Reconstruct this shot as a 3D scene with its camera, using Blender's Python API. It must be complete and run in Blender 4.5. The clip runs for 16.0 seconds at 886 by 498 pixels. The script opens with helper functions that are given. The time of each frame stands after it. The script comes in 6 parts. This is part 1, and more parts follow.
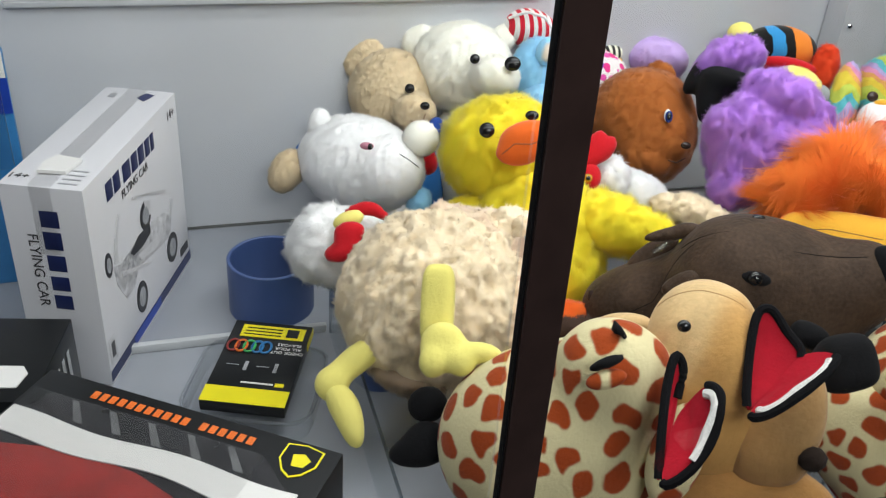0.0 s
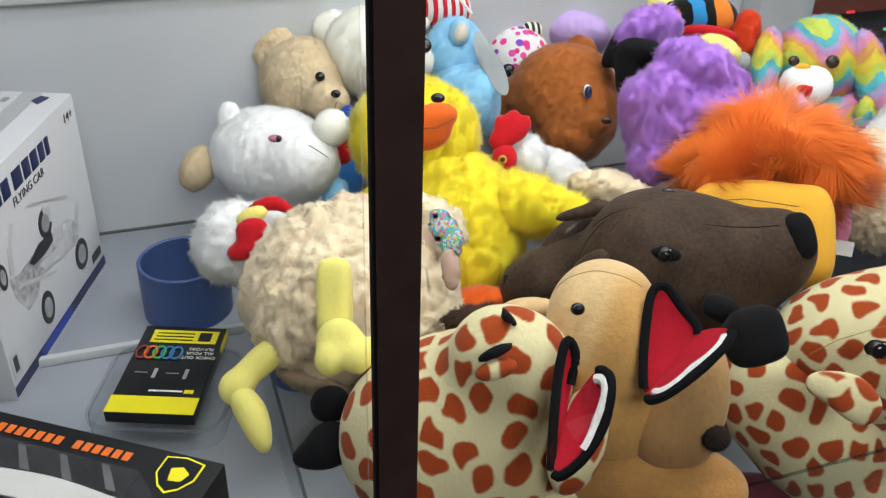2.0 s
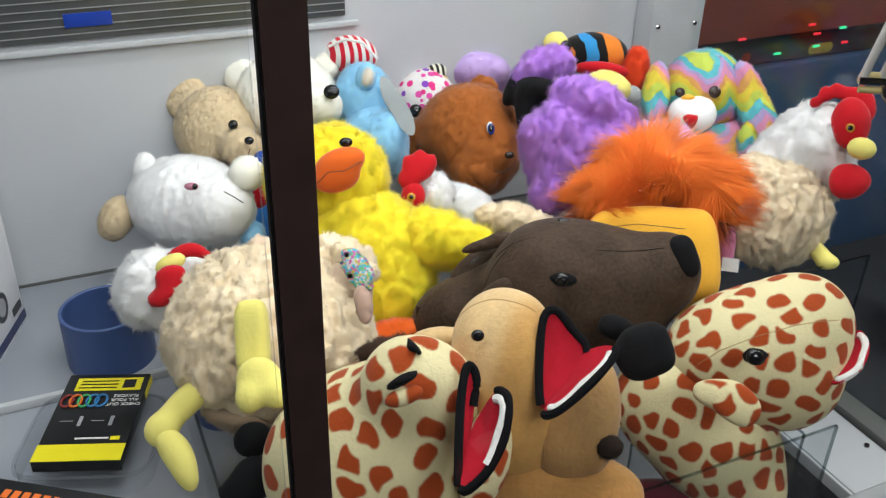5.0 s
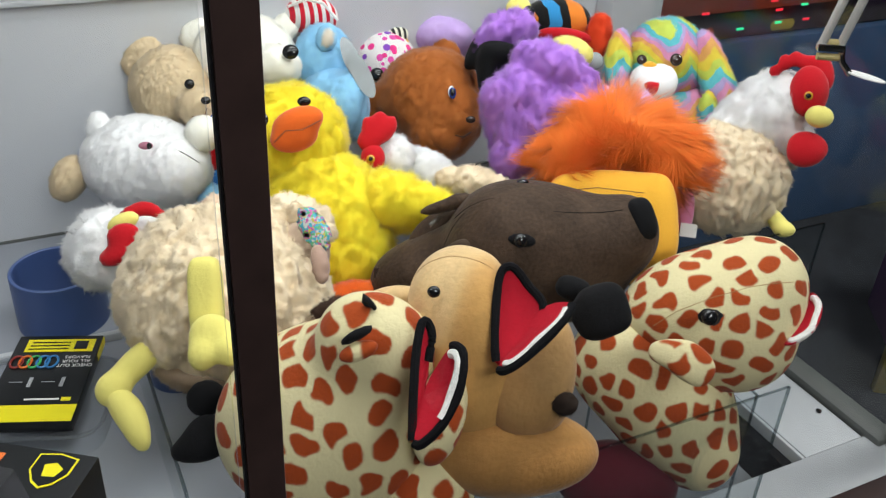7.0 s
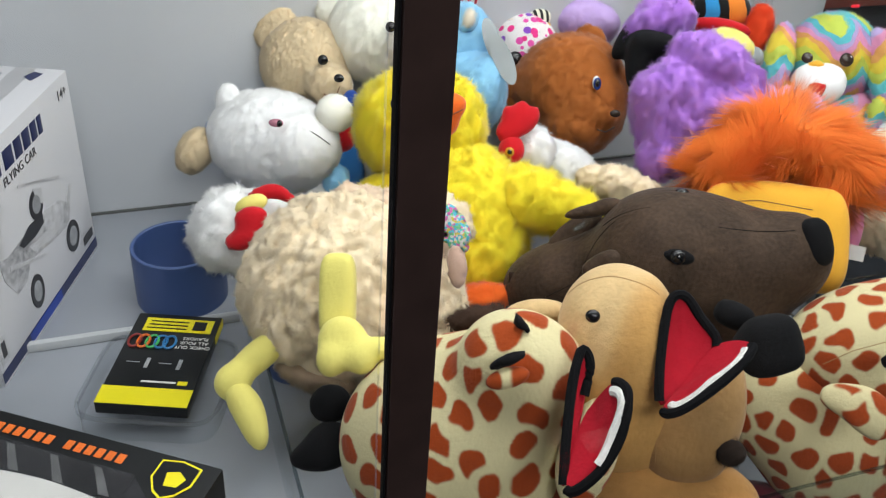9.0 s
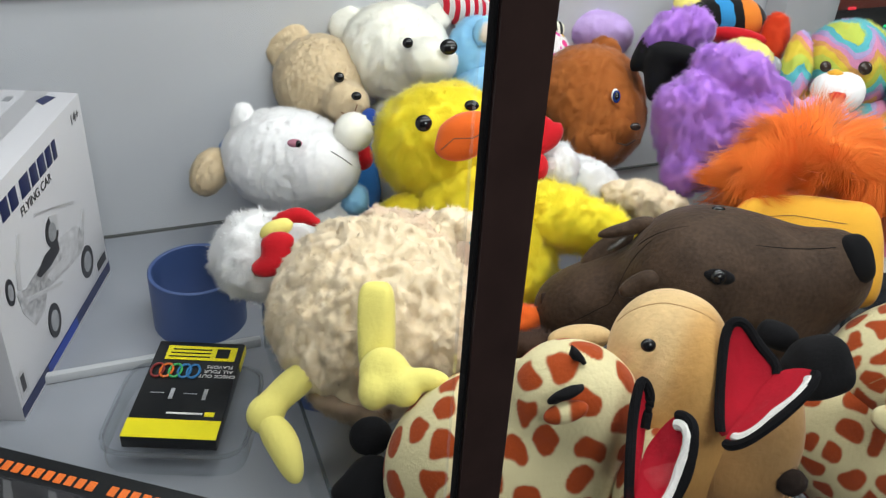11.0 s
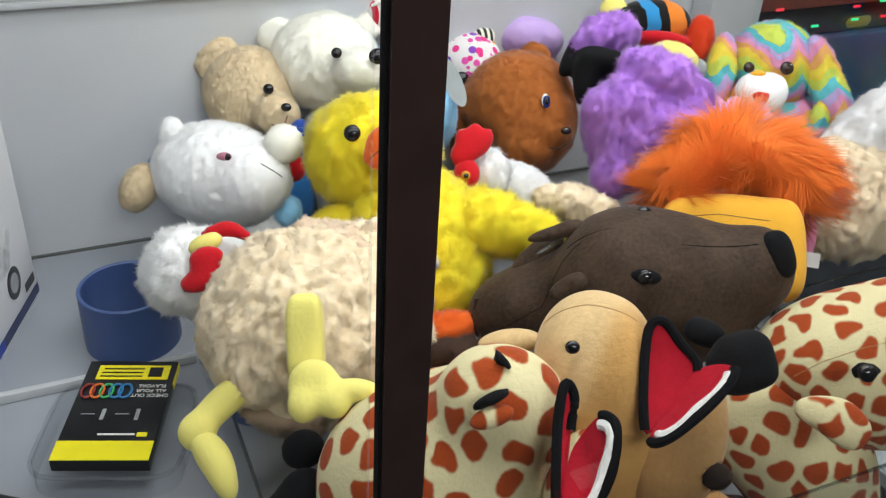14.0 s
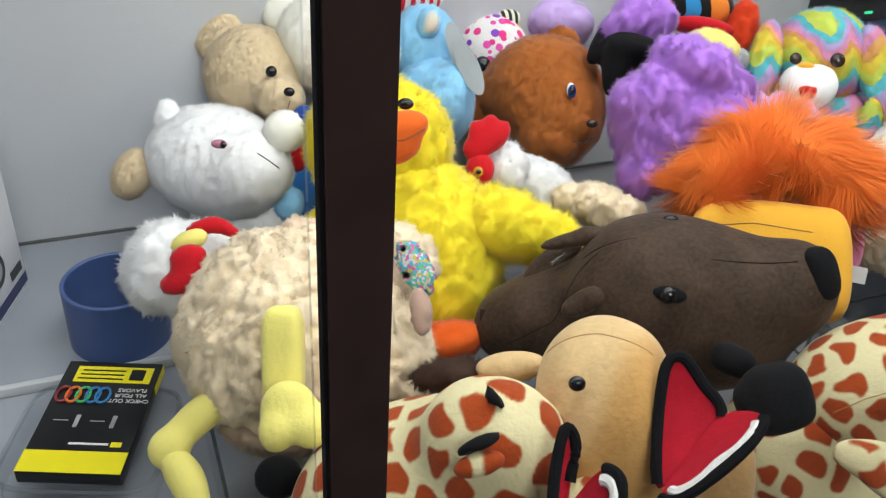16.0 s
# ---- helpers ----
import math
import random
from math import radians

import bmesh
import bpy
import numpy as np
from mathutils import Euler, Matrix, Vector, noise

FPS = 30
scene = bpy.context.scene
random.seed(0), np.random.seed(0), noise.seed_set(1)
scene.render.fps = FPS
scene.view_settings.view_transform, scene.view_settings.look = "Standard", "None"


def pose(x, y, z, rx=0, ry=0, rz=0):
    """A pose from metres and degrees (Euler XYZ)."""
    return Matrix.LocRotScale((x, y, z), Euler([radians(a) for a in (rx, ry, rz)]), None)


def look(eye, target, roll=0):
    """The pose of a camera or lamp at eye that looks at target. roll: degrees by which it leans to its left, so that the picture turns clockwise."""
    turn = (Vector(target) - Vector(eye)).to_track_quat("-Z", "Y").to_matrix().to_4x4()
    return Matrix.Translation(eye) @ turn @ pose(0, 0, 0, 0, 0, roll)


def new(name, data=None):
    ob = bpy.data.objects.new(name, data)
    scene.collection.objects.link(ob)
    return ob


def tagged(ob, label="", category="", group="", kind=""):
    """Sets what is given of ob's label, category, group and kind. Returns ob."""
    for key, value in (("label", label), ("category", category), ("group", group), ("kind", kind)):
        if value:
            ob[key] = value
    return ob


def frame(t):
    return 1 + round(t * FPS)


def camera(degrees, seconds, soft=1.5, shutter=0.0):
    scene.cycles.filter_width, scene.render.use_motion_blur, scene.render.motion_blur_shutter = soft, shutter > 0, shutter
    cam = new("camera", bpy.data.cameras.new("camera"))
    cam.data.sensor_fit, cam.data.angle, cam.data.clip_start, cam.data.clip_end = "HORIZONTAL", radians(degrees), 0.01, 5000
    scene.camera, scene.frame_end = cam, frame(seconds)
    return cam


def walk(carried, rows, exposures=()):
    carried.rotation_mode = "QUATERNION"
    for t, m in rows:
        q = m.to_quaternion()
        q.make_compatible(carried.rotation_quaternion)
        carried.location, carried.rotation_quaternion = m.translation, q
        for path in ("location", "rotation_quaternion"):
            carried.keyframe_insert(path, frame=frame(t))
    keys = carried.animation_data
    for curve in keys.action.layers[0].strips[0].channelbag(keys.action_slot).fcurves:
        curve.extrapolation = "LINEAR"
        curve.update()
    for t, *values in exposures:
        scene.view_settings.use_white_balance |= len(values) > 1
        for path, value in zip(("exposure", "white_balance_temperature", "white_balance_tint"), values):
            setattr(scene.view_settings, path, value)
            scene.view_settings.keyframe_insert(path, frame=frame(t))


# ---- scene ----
import itertools

cam = camera(52.2, 16.0, soft=1.2)
METRES, EYE, TILT, LEAN, TURN = 0.52, 0.66, 0.0, 0.0, -18.0
ROWS = [
    (0.0, 0.0, 0.0, 0.0, 2.12, -30.92, -3.54),
    (0.5, 0.0693, 0.0422, -0.0034, 0.95, -31.07, -1.82),
    (1.0, 0.1198, 0.0494, -0.0153, 0.34, -31.76, -1.5),
    (1.5, 0.133, 0.0587, -0.0273, -0.68, -31.87, -1.61),
    (2.0, 0.1361, 0.0559, -0.019, -0.92, -31.65, -1.63),
    (2.5, 0.1319, 0.0639, -0.0128, -1.02, -31.41, -1.81),
    (3.0, 0.1054, 0.0387, -0.009, -0.53, -31.11, -1.85),
    (3.5, 0.0993, 0.0165, 0.0077, -1.07, -30.6, -2.14),
    (4.0, 0.1058, -0.016, 0.0088, -3.09, -30.16, -2.83),
    (4.5, 0.1582, -0.0255, 0.0453, -5.34, -29.41, -1.48),
    (7.0, 0.1842, -0.0377, 0.0073, -7.87, -30.96, -2.9),
    (7.5, 0.163, -0.0239, -0.0011, -7.17, -31.2, -3.1),
    (8.0, 0.1295, 0.0026, -0.0107, -5.84, -31.64, -3.9),
    (8.5, 0.1028, 0.0514, -0.0371, -3.8, -32.62, -4.59),
    (9.0, 0.1039, 0.1164, -0.0228, -0.71, -32.94, -3.36),
    (11.5, 0.0097, 0.1676, -0.0161, -3.02, -32.57, -2.73),
    (12.0, 0.0232, 0.1592, -0.0179, -4.21, -32.53, -2.58),
    (12.5, 0.0408, 0.1576, -0.0239, -5.17, -32.54, -2.68),
    (13.0, 0.0509, 0.1542, -0.0215, -5.62, -32.37, -2.75),
    (13.5, 0.0543, 0.1554, -0.02, -5.6, -32.25, -2.9),
    (14.0, 0.0572, 0.1659, -0.0122, -5.62, -31.99, -2.97),
    (14.5, 0.0733, 0.1926, -0.0209, -5.66, -32.26, -2.84),
    (15.0, 0.1297, 0.2742, -0.0432, -4.84, -32.85, -2.83),
    (15.5, 0.1537, 0.3248, -0.057, -3.43, -33.36, -3.02),
    (16.0, 0.1301, 0.319, -0.0528, -2.8, -33.49, -3.15),
]
walk(cam, [(t, pose(0, 0, EYE, TILT, LEAN, TURN) @ pose(METRES * x, METRES * y, METRES * z, 90 + pitch, roll, yaw)) for t, x, y, z, yaw, pitch, roll in ROWS])

# ---------- world and light ----------
world = bpy.data.worlds.new("arcade_dim")
world.use_nodes = True
scene.world = world
world.node_tree.nodes["Background"].inputs[0].default_value = (0.35, 0.4, 0.5, 1)
world.node_tree.nodes["Background"].inputs[1].default_value = 0.25


def tube_light(name, at, size, watts, aim, colour=(0.98, 0.985, 0.985)):
    data = bpy.data.lights.new(name, "AREA")
    data.shape, data.size, data.size_y, data.energy, data.color = "RECTANGLE", size[0], size[1], watts, colour
    ob = new(name, data)
    ob.matrix_world = look(at, aim)
    return ob


# ---------- materials ----------
MATS = {}


def material(name, colour, rough=0.6, metal=0.0, bump=0.0, scale=60.0, vary=0.12, sheen=0.0, coat=0.0, spec=0.5, stain=0.0):
    """A surface with grain at two scales; stain darkens in blotches."""
    if name in MATS:
        return MATS[name]
    m = bpy.data.materials.new(name)
    m.use_nodes = True
    nt = m.node_tree
    b = nt.nodes["Principled BSDF"]
    b.inputs["Roughness"].default_value, b.inputs["Metallic"].default_value = rough, metal
    b.inputs["Sheen Weight"].default_value, b.inputs["Coat Weight"].default_value = sheen, coat
    b.inputs["Sheen Roughness"].default_value = 0.4
    b.inputs["Specular IOR Level"].default_value = spec
    tc = nt.nodes.new("ShaderNodeTexCoord")
    fine, broad = nt.nodes.new("ShaderNodeTexNoise"), nt.nodes.new("ShaderNodeTexNoise")
    fine.inputs["Scale"].default_value, broad.inputs["Scale"].default_value = scale, scale / 9
    fine.inputs["Detail"].default_value = 5
    mixn = nt.nodes.new("ShaderNodeMath")
    mixn.operation = "ADD"
    ramp = nt.nodes.new("ShaderNodeMapRange")
    ramp.inputs["From Min"].default_value, ramp.inputs["From Max"].default_value = 0.7, 1.3
    ramp.inputs["To Min"].default_value, ramp.inputs["To Max"].default_value = 1 - vary - stain, 1 + vary
    mul = nt.nodes.new("ShaderNodeMix")
    mul.data_type, mul.blend_type = "RGBA", "MULTIPLY"
    mul.inputs["Factor"].default_value = 1
    mul.inputs["A"].default_value = (*colour, 1)
    for n in (fine, broad):
        nt.links.new(tc.outputs["Object"], n.inputs["Vector"])
    nt.links.new(fine.outputs["Fac"], mixn.inputs[0])
    nt.links.new(broad.outputs["Fac"], mixn.inputs[1])
    nt.links.new(mixn.outputs[0], ramp.inputs["Value"])
    nt.links.new(ramp.outputs[0], mul.inputs["B"])
    nt.links.new(mul.outputs["Result"], b.inputs["Base Color"])
    if bump:
        bn = nt.nodes.new("ShaderNodeBump")
        bn.inputs["Strength"].default_value, bn.inputs["Distance"].default_value = bump, 0.002
        nt.links.new(fine.outputs["Fac"], bn.inputs["Height"])
        nt.links.new(bn.outputs[0], b.inputs["Normal"])
    MATS[name] = m
    return m


def fur_material(name, rough=0.85, sheen=0.35):
    """Pile fabric: colour from the mesh's own 'tint' attribute, with fine mottling."""
    if name in MATS:
        return MATS[name]
    m = material(name, (1, 1, 1), rough, 0, 0.35, 260, 0.06, sheen, spec=0.15)
    nt = m.node_tree
    att = nt.nodes.new("ShaderNodeAttribute")
    att.attribute_name = "tint"
    mul = [n for n in nt.nodes if n.bl_idname == "ShaderNodeMix"][0]
    nt.links.new(att.outputs["Color"], mul.inputs["A"])
    return m


def hair_of(m):
    """The same dye on loose fibres, which let some light through."""
    name = m.name + "_fibres"
    if name not in MATS:
        MATS[name] = m.copy()
        MATS[name].name = name
        let_through(MATS[name], 0.14)
    return MATS[name]


def let_through(m, amount):
    """Thin fibres pass part of the light on."""
    nt = m.node_tree
    b, out = nt.nodes["Principled BSDF"], nt.nodes["Material Output"]
    mul = [n for n in nt.nodes if n.bl_idname == "ShaderNodeMix"][0]
    thin, mix = nt.nodes.new("ShaderNodeBsdfTranslucent"), nt.nodes.new("ShaderNodeMixShader")
    mix.inputs[0].default_value = amount
    nt.links.new(mul.outputs["Result"], thin.inputs[0])
    nt.links.new(b.outputs[0], mix.inputs[1])
    nt.links.new(thin.outputs[0], mix.inputs[2])
    nt.links.new(mix.outputs[0], out.inputs[0])


def glass_material(name, tint=(1, 1, 1), rough=0.0):
    m = bpy.data.materials.new(name)
    m.use_nodes = True
    nt = m.node_tree
    out = nt.nodes["Material Output"]
    nt.nodes.remove(nt.nodes["Principled BSDF"])
    clear, gloss, mix = nt.nodes.new("ShaderNodeBsdfTransparent"), nt.nodes.new("ShaderNodeBsdfGlossy"), nt.nodes.new("ShaderNodeMixShader")
    slant, power, mad = nt.nodes.new("ShaderNodeLayerWeight"), nt.nodes.new("ShaderNodeMath"), nt.nodes.new("ShaderNodeMath")
    power.operation, mad.operation = "POWER", "MULTIPLY_ADD"
    power.inputs[1].default_value = 4.0
    mad.inputs[1].default_value, mad.inputs[2].default_value = 0.7, 0.025
    clear.inputs[0].default_value = (*tint, 1)
    gloss.inputs["Roughness"].default_value = rough
    nt.links.new(slant.outputs["Facing"], power.inputs[0])
    nt.links.new(power.outputs[0], mad.inputs[0])
    nt.links.new(mad.outputs[0], mix.inputs[0])
    nt.links.new(clear.outputs[0], mix.inputs[1])
    nt.links.new(gloss.outputs[0], mix.inputs[2])
    nt.links.new(mix.outputs[0], out.inputs[0])
    MATS[name] = m
    return m


# ---------- mesh helpers ----------
def bm_box(bm, lo, hi, bevel=0.0, m=None):
    """A box between two corners, its edges rounded by bevel."""
    lo, hi = Vector(lo), Vector(hi)
    made = bmesh.ops.create_cube(bm, size=1, matrix=Matrix.Translation((lo + hi) / 2) @ Matrix.Diagonal((*(hi - lo), 1)))
    if bevel:
        edges = list({e for v in made["verts"] for e in v.link_edges})
        bmesh.ops.bevel(bm, geom=edges, offset=bevel, segments=2, affect="EDGES", profile=0.6)
    return bm


def mesh_of(bm, name, mat, smooth=True):
    me = bpy.data.meshes.new(name)
    bm.to_mesh(me)
    bm.free()
    me.materials.append(mat)
    if smooth:
        me.polygons.foreach_set("use_smooth", [True] * len(me.polygons))
        me.set_sharp_from_angle(angle=radians(35))
    return me


def part(name, bm, mat, parent=None, label="", m=None):
    ob = new(name, mesh_of(bm, name, mat))
    if parent:
        ob.parent = parent
    if m is not None:
        ob.matrix_basis = m
    return tagged(ob, label)


def box(lo, hi, bevel=0.002):
    return bm_box(bmesh.new(), lo, hi, bevel)


def lathe(profile, seg=40, cap=False):
    """Turns (radius, height) pairs about z."""
    bm = bmesh.new()
    rings = [[bm.verts.new((r * math.cos(2 * math.pi * k / seg), r * math.sin(2 * math.pi * k / seg), z)) for k in range(seg)] for r, z in profile]
    for a, b in zip(rings, rings[1:]):
        for k in range(seg):
            bm.faces.new((a[k], a[(k + 1) % seg], b[(k + 1) % seg], b[k]))
    if cap:
        bm.faces.new(rings[0][::-1]), bm.faces.new(rings[-1])
    bmesh.ops.recalc_face_normals(bm, faces=bm.faces)
    return bm


def sheet(points, thick, m=None):
    """A flat outline in x and y, raised by thick."""
    bm = bmesh.new()
    f = bm.faces.new([bm.verts.new((x, y, 0)) for x, y in points])
    up = bmesh.ops.extrude_face_region(bm, geom=[f])
    bmesh.ops.translate(bm, verts=[v for v in up["geom"] if isinstance(v, bmesh.types.BMVert)], vec=(0, 0, thick))
    bmesh.ops.recalc_face_normals(bm, faces=bm.faces)
    if m is not None:
        bm.transform(m)
    return bm


def rod(points, radius, seg=10):
    """A round bar along a line of points."""
    bm = bmesh.new()
    pts = [Vector(p) for p in points]
    rings = []
    side = Vector((0.3, 0.5, 0.81))
    for k, p in enumerate(pts):
        d = (pts[min(k + 1, len(pts) - 1)] - pts[max(k - 1, 0)]).normalized()
        u = d.cross(side).normalized()
        v = d.cross(u)
        rings.append([bm.verts.new(p + radius * (math.cos(a) * u + math.sin(a) * v)) for a in (2 * math.pi * j / seg for j in range(seg))])
    for a, b in zip(rings, rings[1:]):
        for j in range(seg):
            bm.faces.new((a[j], a[(j + 1) % seg], b[(j + 1) % seg], b[j]))
    bm.faces.new(rings[0][::-1]), bm.faces.new(rings[-1])
    bmesh.ops.recalc_face_normals(bm, faces=bm.faces)
    return bm


def thing(name, label, category, at=(0, 0, 0), rz=0.0, group="", kind=""):
    ob = new(name)
    ob.empty_display_size = 0.03
    ob.matrix_basis = pose(*at, 0, 0, rz)
    return tagged(ob, label, category, group, kind)


def letters(text, size, mat, parent, m, name="lettering", depth=0.0002, squeeze=1.0):
    cu = bpy.data.curves.new(name, "FONT")
    cu.body, cu.size, cu.extrude, cu.align_x, cu.align_y = text, size, depth, "CENTER", "CENTER"
    tmp = bpy.data.objects.new("tmp", cu)
    scene.collection.objects.link(tmp)
    bpy.context.view_layer.update()
    me = bpy.data.meshes.new_from_object(tmp.evaluated_get(bpy.context.evaluated_depsgraph_get()))
    bpy.data.objects.remove(tmp)
    me.materials.clear()
    me.materials.append(mat)
    ob = new(name, me)
    ob.parent = parent
    ob.matrix_basis = m @ Matrix.Diagonal((squeeze, 1, 1, 1))
    return ob


# ---------- soft forms ----------
class Form:
    """A stuffed cloth form: rounded lumps blended into one skin.
    A lump is (place, half-sizes, turn in degrees, colour)."""

    def __init__(self, lumps, blend=0.012, square=2.0):
        self.square = square
        self.c = np.array([l[0] for l in lumps], float)
        self.r = np.array([l[1] for l in lumps], float)
        self.R = np.array([np.array(Euler([radians(a) for a in l[2]]).to_matrix()) for l in lumps])
        self.col = np.array([l[3] for l in lumps], float)
        self.blend = blend

    def each(self, p):
        out = np.empty((len(self.c), len(p)))
        for k in range(len(self.c)):
            q = (p - self.c[k]) @ self.R[k]
            s = np.abs(q / self.r[k]) + 1e-9
            n = (s ** self.square).sum(1) ** (1 / self.square)
            g = np.sqrt((((s / n[:, None]) ** (self.square - 1) / self.r[k]) ** 2).sum(1)) + 1e-9
            out[k] = (n - 1) / g
        return out

    def dist(self, p):
        d = self.each(p)
        m = d.min(0)
        return m - self.blend * np.log(np.exp(-(d - m) / self.blend).sum(0))

    def colour(self, p):
        d = self.each(p)
        w = np.exp(-(d - d.min(0)) / (self.blend * 0.25))
        return (w[:, :, None] * self.col[:, None, :]).sum(0) / w.sum(0)[:, None]

    def normal(self, p, h=0.0008):
        g = np.stack([self.dist(p + h * e) - self.dist(p - h * e) for e in np.eye(3)], 1)
        return g / (np.linalg.norm(g, axis=1, keepdims=True) + 1e-12)

    def skin(self, step):
        """Quads of the surface, from a grid of the given step (surface nets)."""
        big = self.r.max(1) + 2.5 * self.blend + 2 * step
        lo, hi = (self.c - big[:, None]).min(0), (self.c + big[:, None]).max(0)
        n = np.ceil((hi - lo) / step).astype(int) + 1
        ax = [lo[i] + step * np.arange(n[i]) for i in range(3)]
        grid = np.stack(np.meshgrid(*ax, indexing="ij"), -1)
        d = self.dist(grid.reshape(-1, 3)).reshape(n)
        inside = d < 0
        cells = np.zeros(n - 1, int)
        for i in (0, 1):
            for j in (0, 1):
                for k in (0, 1):
                    cells += inside[i:n[0] - 1 + i, j:n[1] - 1 + j, k:n[2] - 1 + k]
        on = (cells > 0) & (cells < 8)
        index = -np.ones(n - 1, int)
        index[on] = np.arange(on.sum())
        p = lo + (np.argwhere(on) + 0.5) * step
        for _ in range(4):
            nn = self.normal(p)
            p = p - nn * np.clip(self.dist(p), -0.7 * step, 0.7 * step)[:, None]
        quads = []
        for a in range(3):
            b, c = (a + 1) % 3, (a + 2) % 3
            s0, s1 = [slice(None)] * 3, [slice(None)] * 3
            s0[a], s1[a] = slice(0, -1), slice(1, None)
            flip = inside[tuple(s0)] != inside[tuple(s1)]
            e = np.argwhere(flip)
            e = e[(e[:, b] > 0) & (e[:, c] > 0) & (e[:, b] < n[b] - 1) & (e[:, c] < n[c] - 1)]
            ob, oc = np.eye(3, dtype=int)[b], np.eye(3, dtype=int)[c]
            q = np.stack([index[tuple((e - ob - oc).T)], index[tuple((e - oc).T)], index[tuple(e.T)], index[tuple((e - ob).T)]], 1)
            out = inside[tuple(e.T)]
            q[~out] = q[~out][:, ::-1]
            quads.append(q)
        q = np.concatenate(quads)
        return p, q[(q >= 0).all(1)]


def wavy(p, scale, seed=0):
    """Smooth pseudo-noise in -1..1 from a few sines, the same on every build."""
    rng = np.random.RandomState(seed)
    s = np.zeros(len(p))
    for k in range(6):
        d = rng.normal(size=3)
        s += np.sin(p @ (d / np.linalg.norm(d)) * scale * rng.uniform(0.6, 1.7) + rng.uniform(0, 6.28))
    return s / 3.2


DENSE = 1.1


def spots(gap, spread, ground, patch, seed):
    """Printed patches, spread apart over the cloth, with straight-ish sides and rounded corners."""
    seeds = []

    def dye(p, col, n):
        rng = np.random.RandomState(seed)
        if not seeds:
            for k in rng.permutation(len(p))[:3500]:
                if all(((p[k] - q) ** 2).sum() > (spread * rng.uniform(0.82, 1.1)) ** 2 for q in seeds):
                    seeds.append(p[k])
        sd = np.array(seeds)
        w = p + 0.0035 * np.stack([wavy(p, 190, seed + k) for k in range(3)], 1)
        near = np.full(len(p), 9.0)
        second = np.full(len(p), 9.0)
        for q in sd:
            d = np.linalg.norm(w - q, axis=1)
            second = np.minimum(second, np.maximum(near, d))
            near = np.minimum(near, d)
        edge = np.minimum(0.5 * (second - near) - gap / 2, spread * 0.47 - near)
        f = np.clip(0.5 + edge / 0.0012, 0, 1)[:, None]
        return np.array(ground) * (1 - f) + np.array(patch) * f
    return dye




def tufts(p, cell, seed):
    """Tufts of pile: for each place, how far it lies from the middle of its tuft (in cells), the way there, and the tuft's own lean."""
    rng = np.random.RandomState(seed)
    table, leans = rng.rand(4096, 3), rng.normal(size=(4096, 3))
    q = p / cell
    base = np.floor(q).astype(np.int64)
    best = np.full(len(p), 9.0)
    way, lean = np.zeros_like(p), np.zeros_like(p)
    for dx, dy, dz in itertools.product((-1, 0, 1), repeat=3):
        c = base + (dx, dy, dz)
        h = ((c[:, 0] * 73856093) ^ (c[:, 1] * 19349663) ^ (c[:, 2] * 83492791)) & 4095
        d = c + 0.1 + 0.8 * table[h] - q
        r = np.sqrt((d * d).sum(1))
        near = r < best
        best[near], way[near], lean[near] = r[near], d[near] * cell, leans[h[near]]
    return best, way, lean


def cloud(p, size, seed, octaves=3):
    """Soft noise in about -1..1, its lumps of the given size."""
    rng = np.random.RandomState(seed)
    table = rng.uniform(-1, 1, 4096)
    total, gain = np.zeros(len(p)), 1.0
    for _ in range(octaves):
        q = p / size + rng.uniform(0, 50, 3)
        base = np.floor(q).astype(np.int64)
        t = q - base
        t = t * t * (3 - 2 * t)
        for dx, dy, dz in itertools.product((0, 1), repeat=3):
            c = base + (dx, dy, dz)
            h = ((c[:, 0] * 73856093) ^ (c[:, 1] * 19349663) ^ (c[:, 2] * 83492791)) & 4095
            w = np.where(dx, t[:, 0], 1 - t[:, 0]) * np.where(dy, t[:, 1], 1 - t[:, 1]) * np.where(dz, t[:, 2], 1 - t[:, 2])
            total += gain * w * table[h]
        size, gain = size * 0.5, gain * 0.55
    return total


# kinds of pile
CURLY = dict(fur=45, length=0.0065, width=0.00045, tuft=0.0050, cell=0.0115, gather=0.5, curl=1.0, mess=0.7, step=0.0031)
SHAGGY = dict(fur=45, length=0.009, width=0.0004, tuft=0.0055, cell=0.016, gather=0.25, curl=1.0, mess=0.5, step=0.0036)
SOFT = dict(fur=45, length=0.0055, width=0.00034, tuft=0.0014, cell=0.009, gather=0.15, curl=0.6, mess=0.6, step=0.0038)
FLUFFY = dict(fur=42, length=0.010, width=0.0004, tuft=0.0030, cell=0.014, gather=0.25, curl=0.8, mess=0.6, step=0.0040)
TERRY = dict(fur=170, length=0.0034, width=0.0004, tuft=0.0009, cell=0.0044, gather=0.3, curl=0.8, mess=0.9, step=0.0024)
LAST = {}


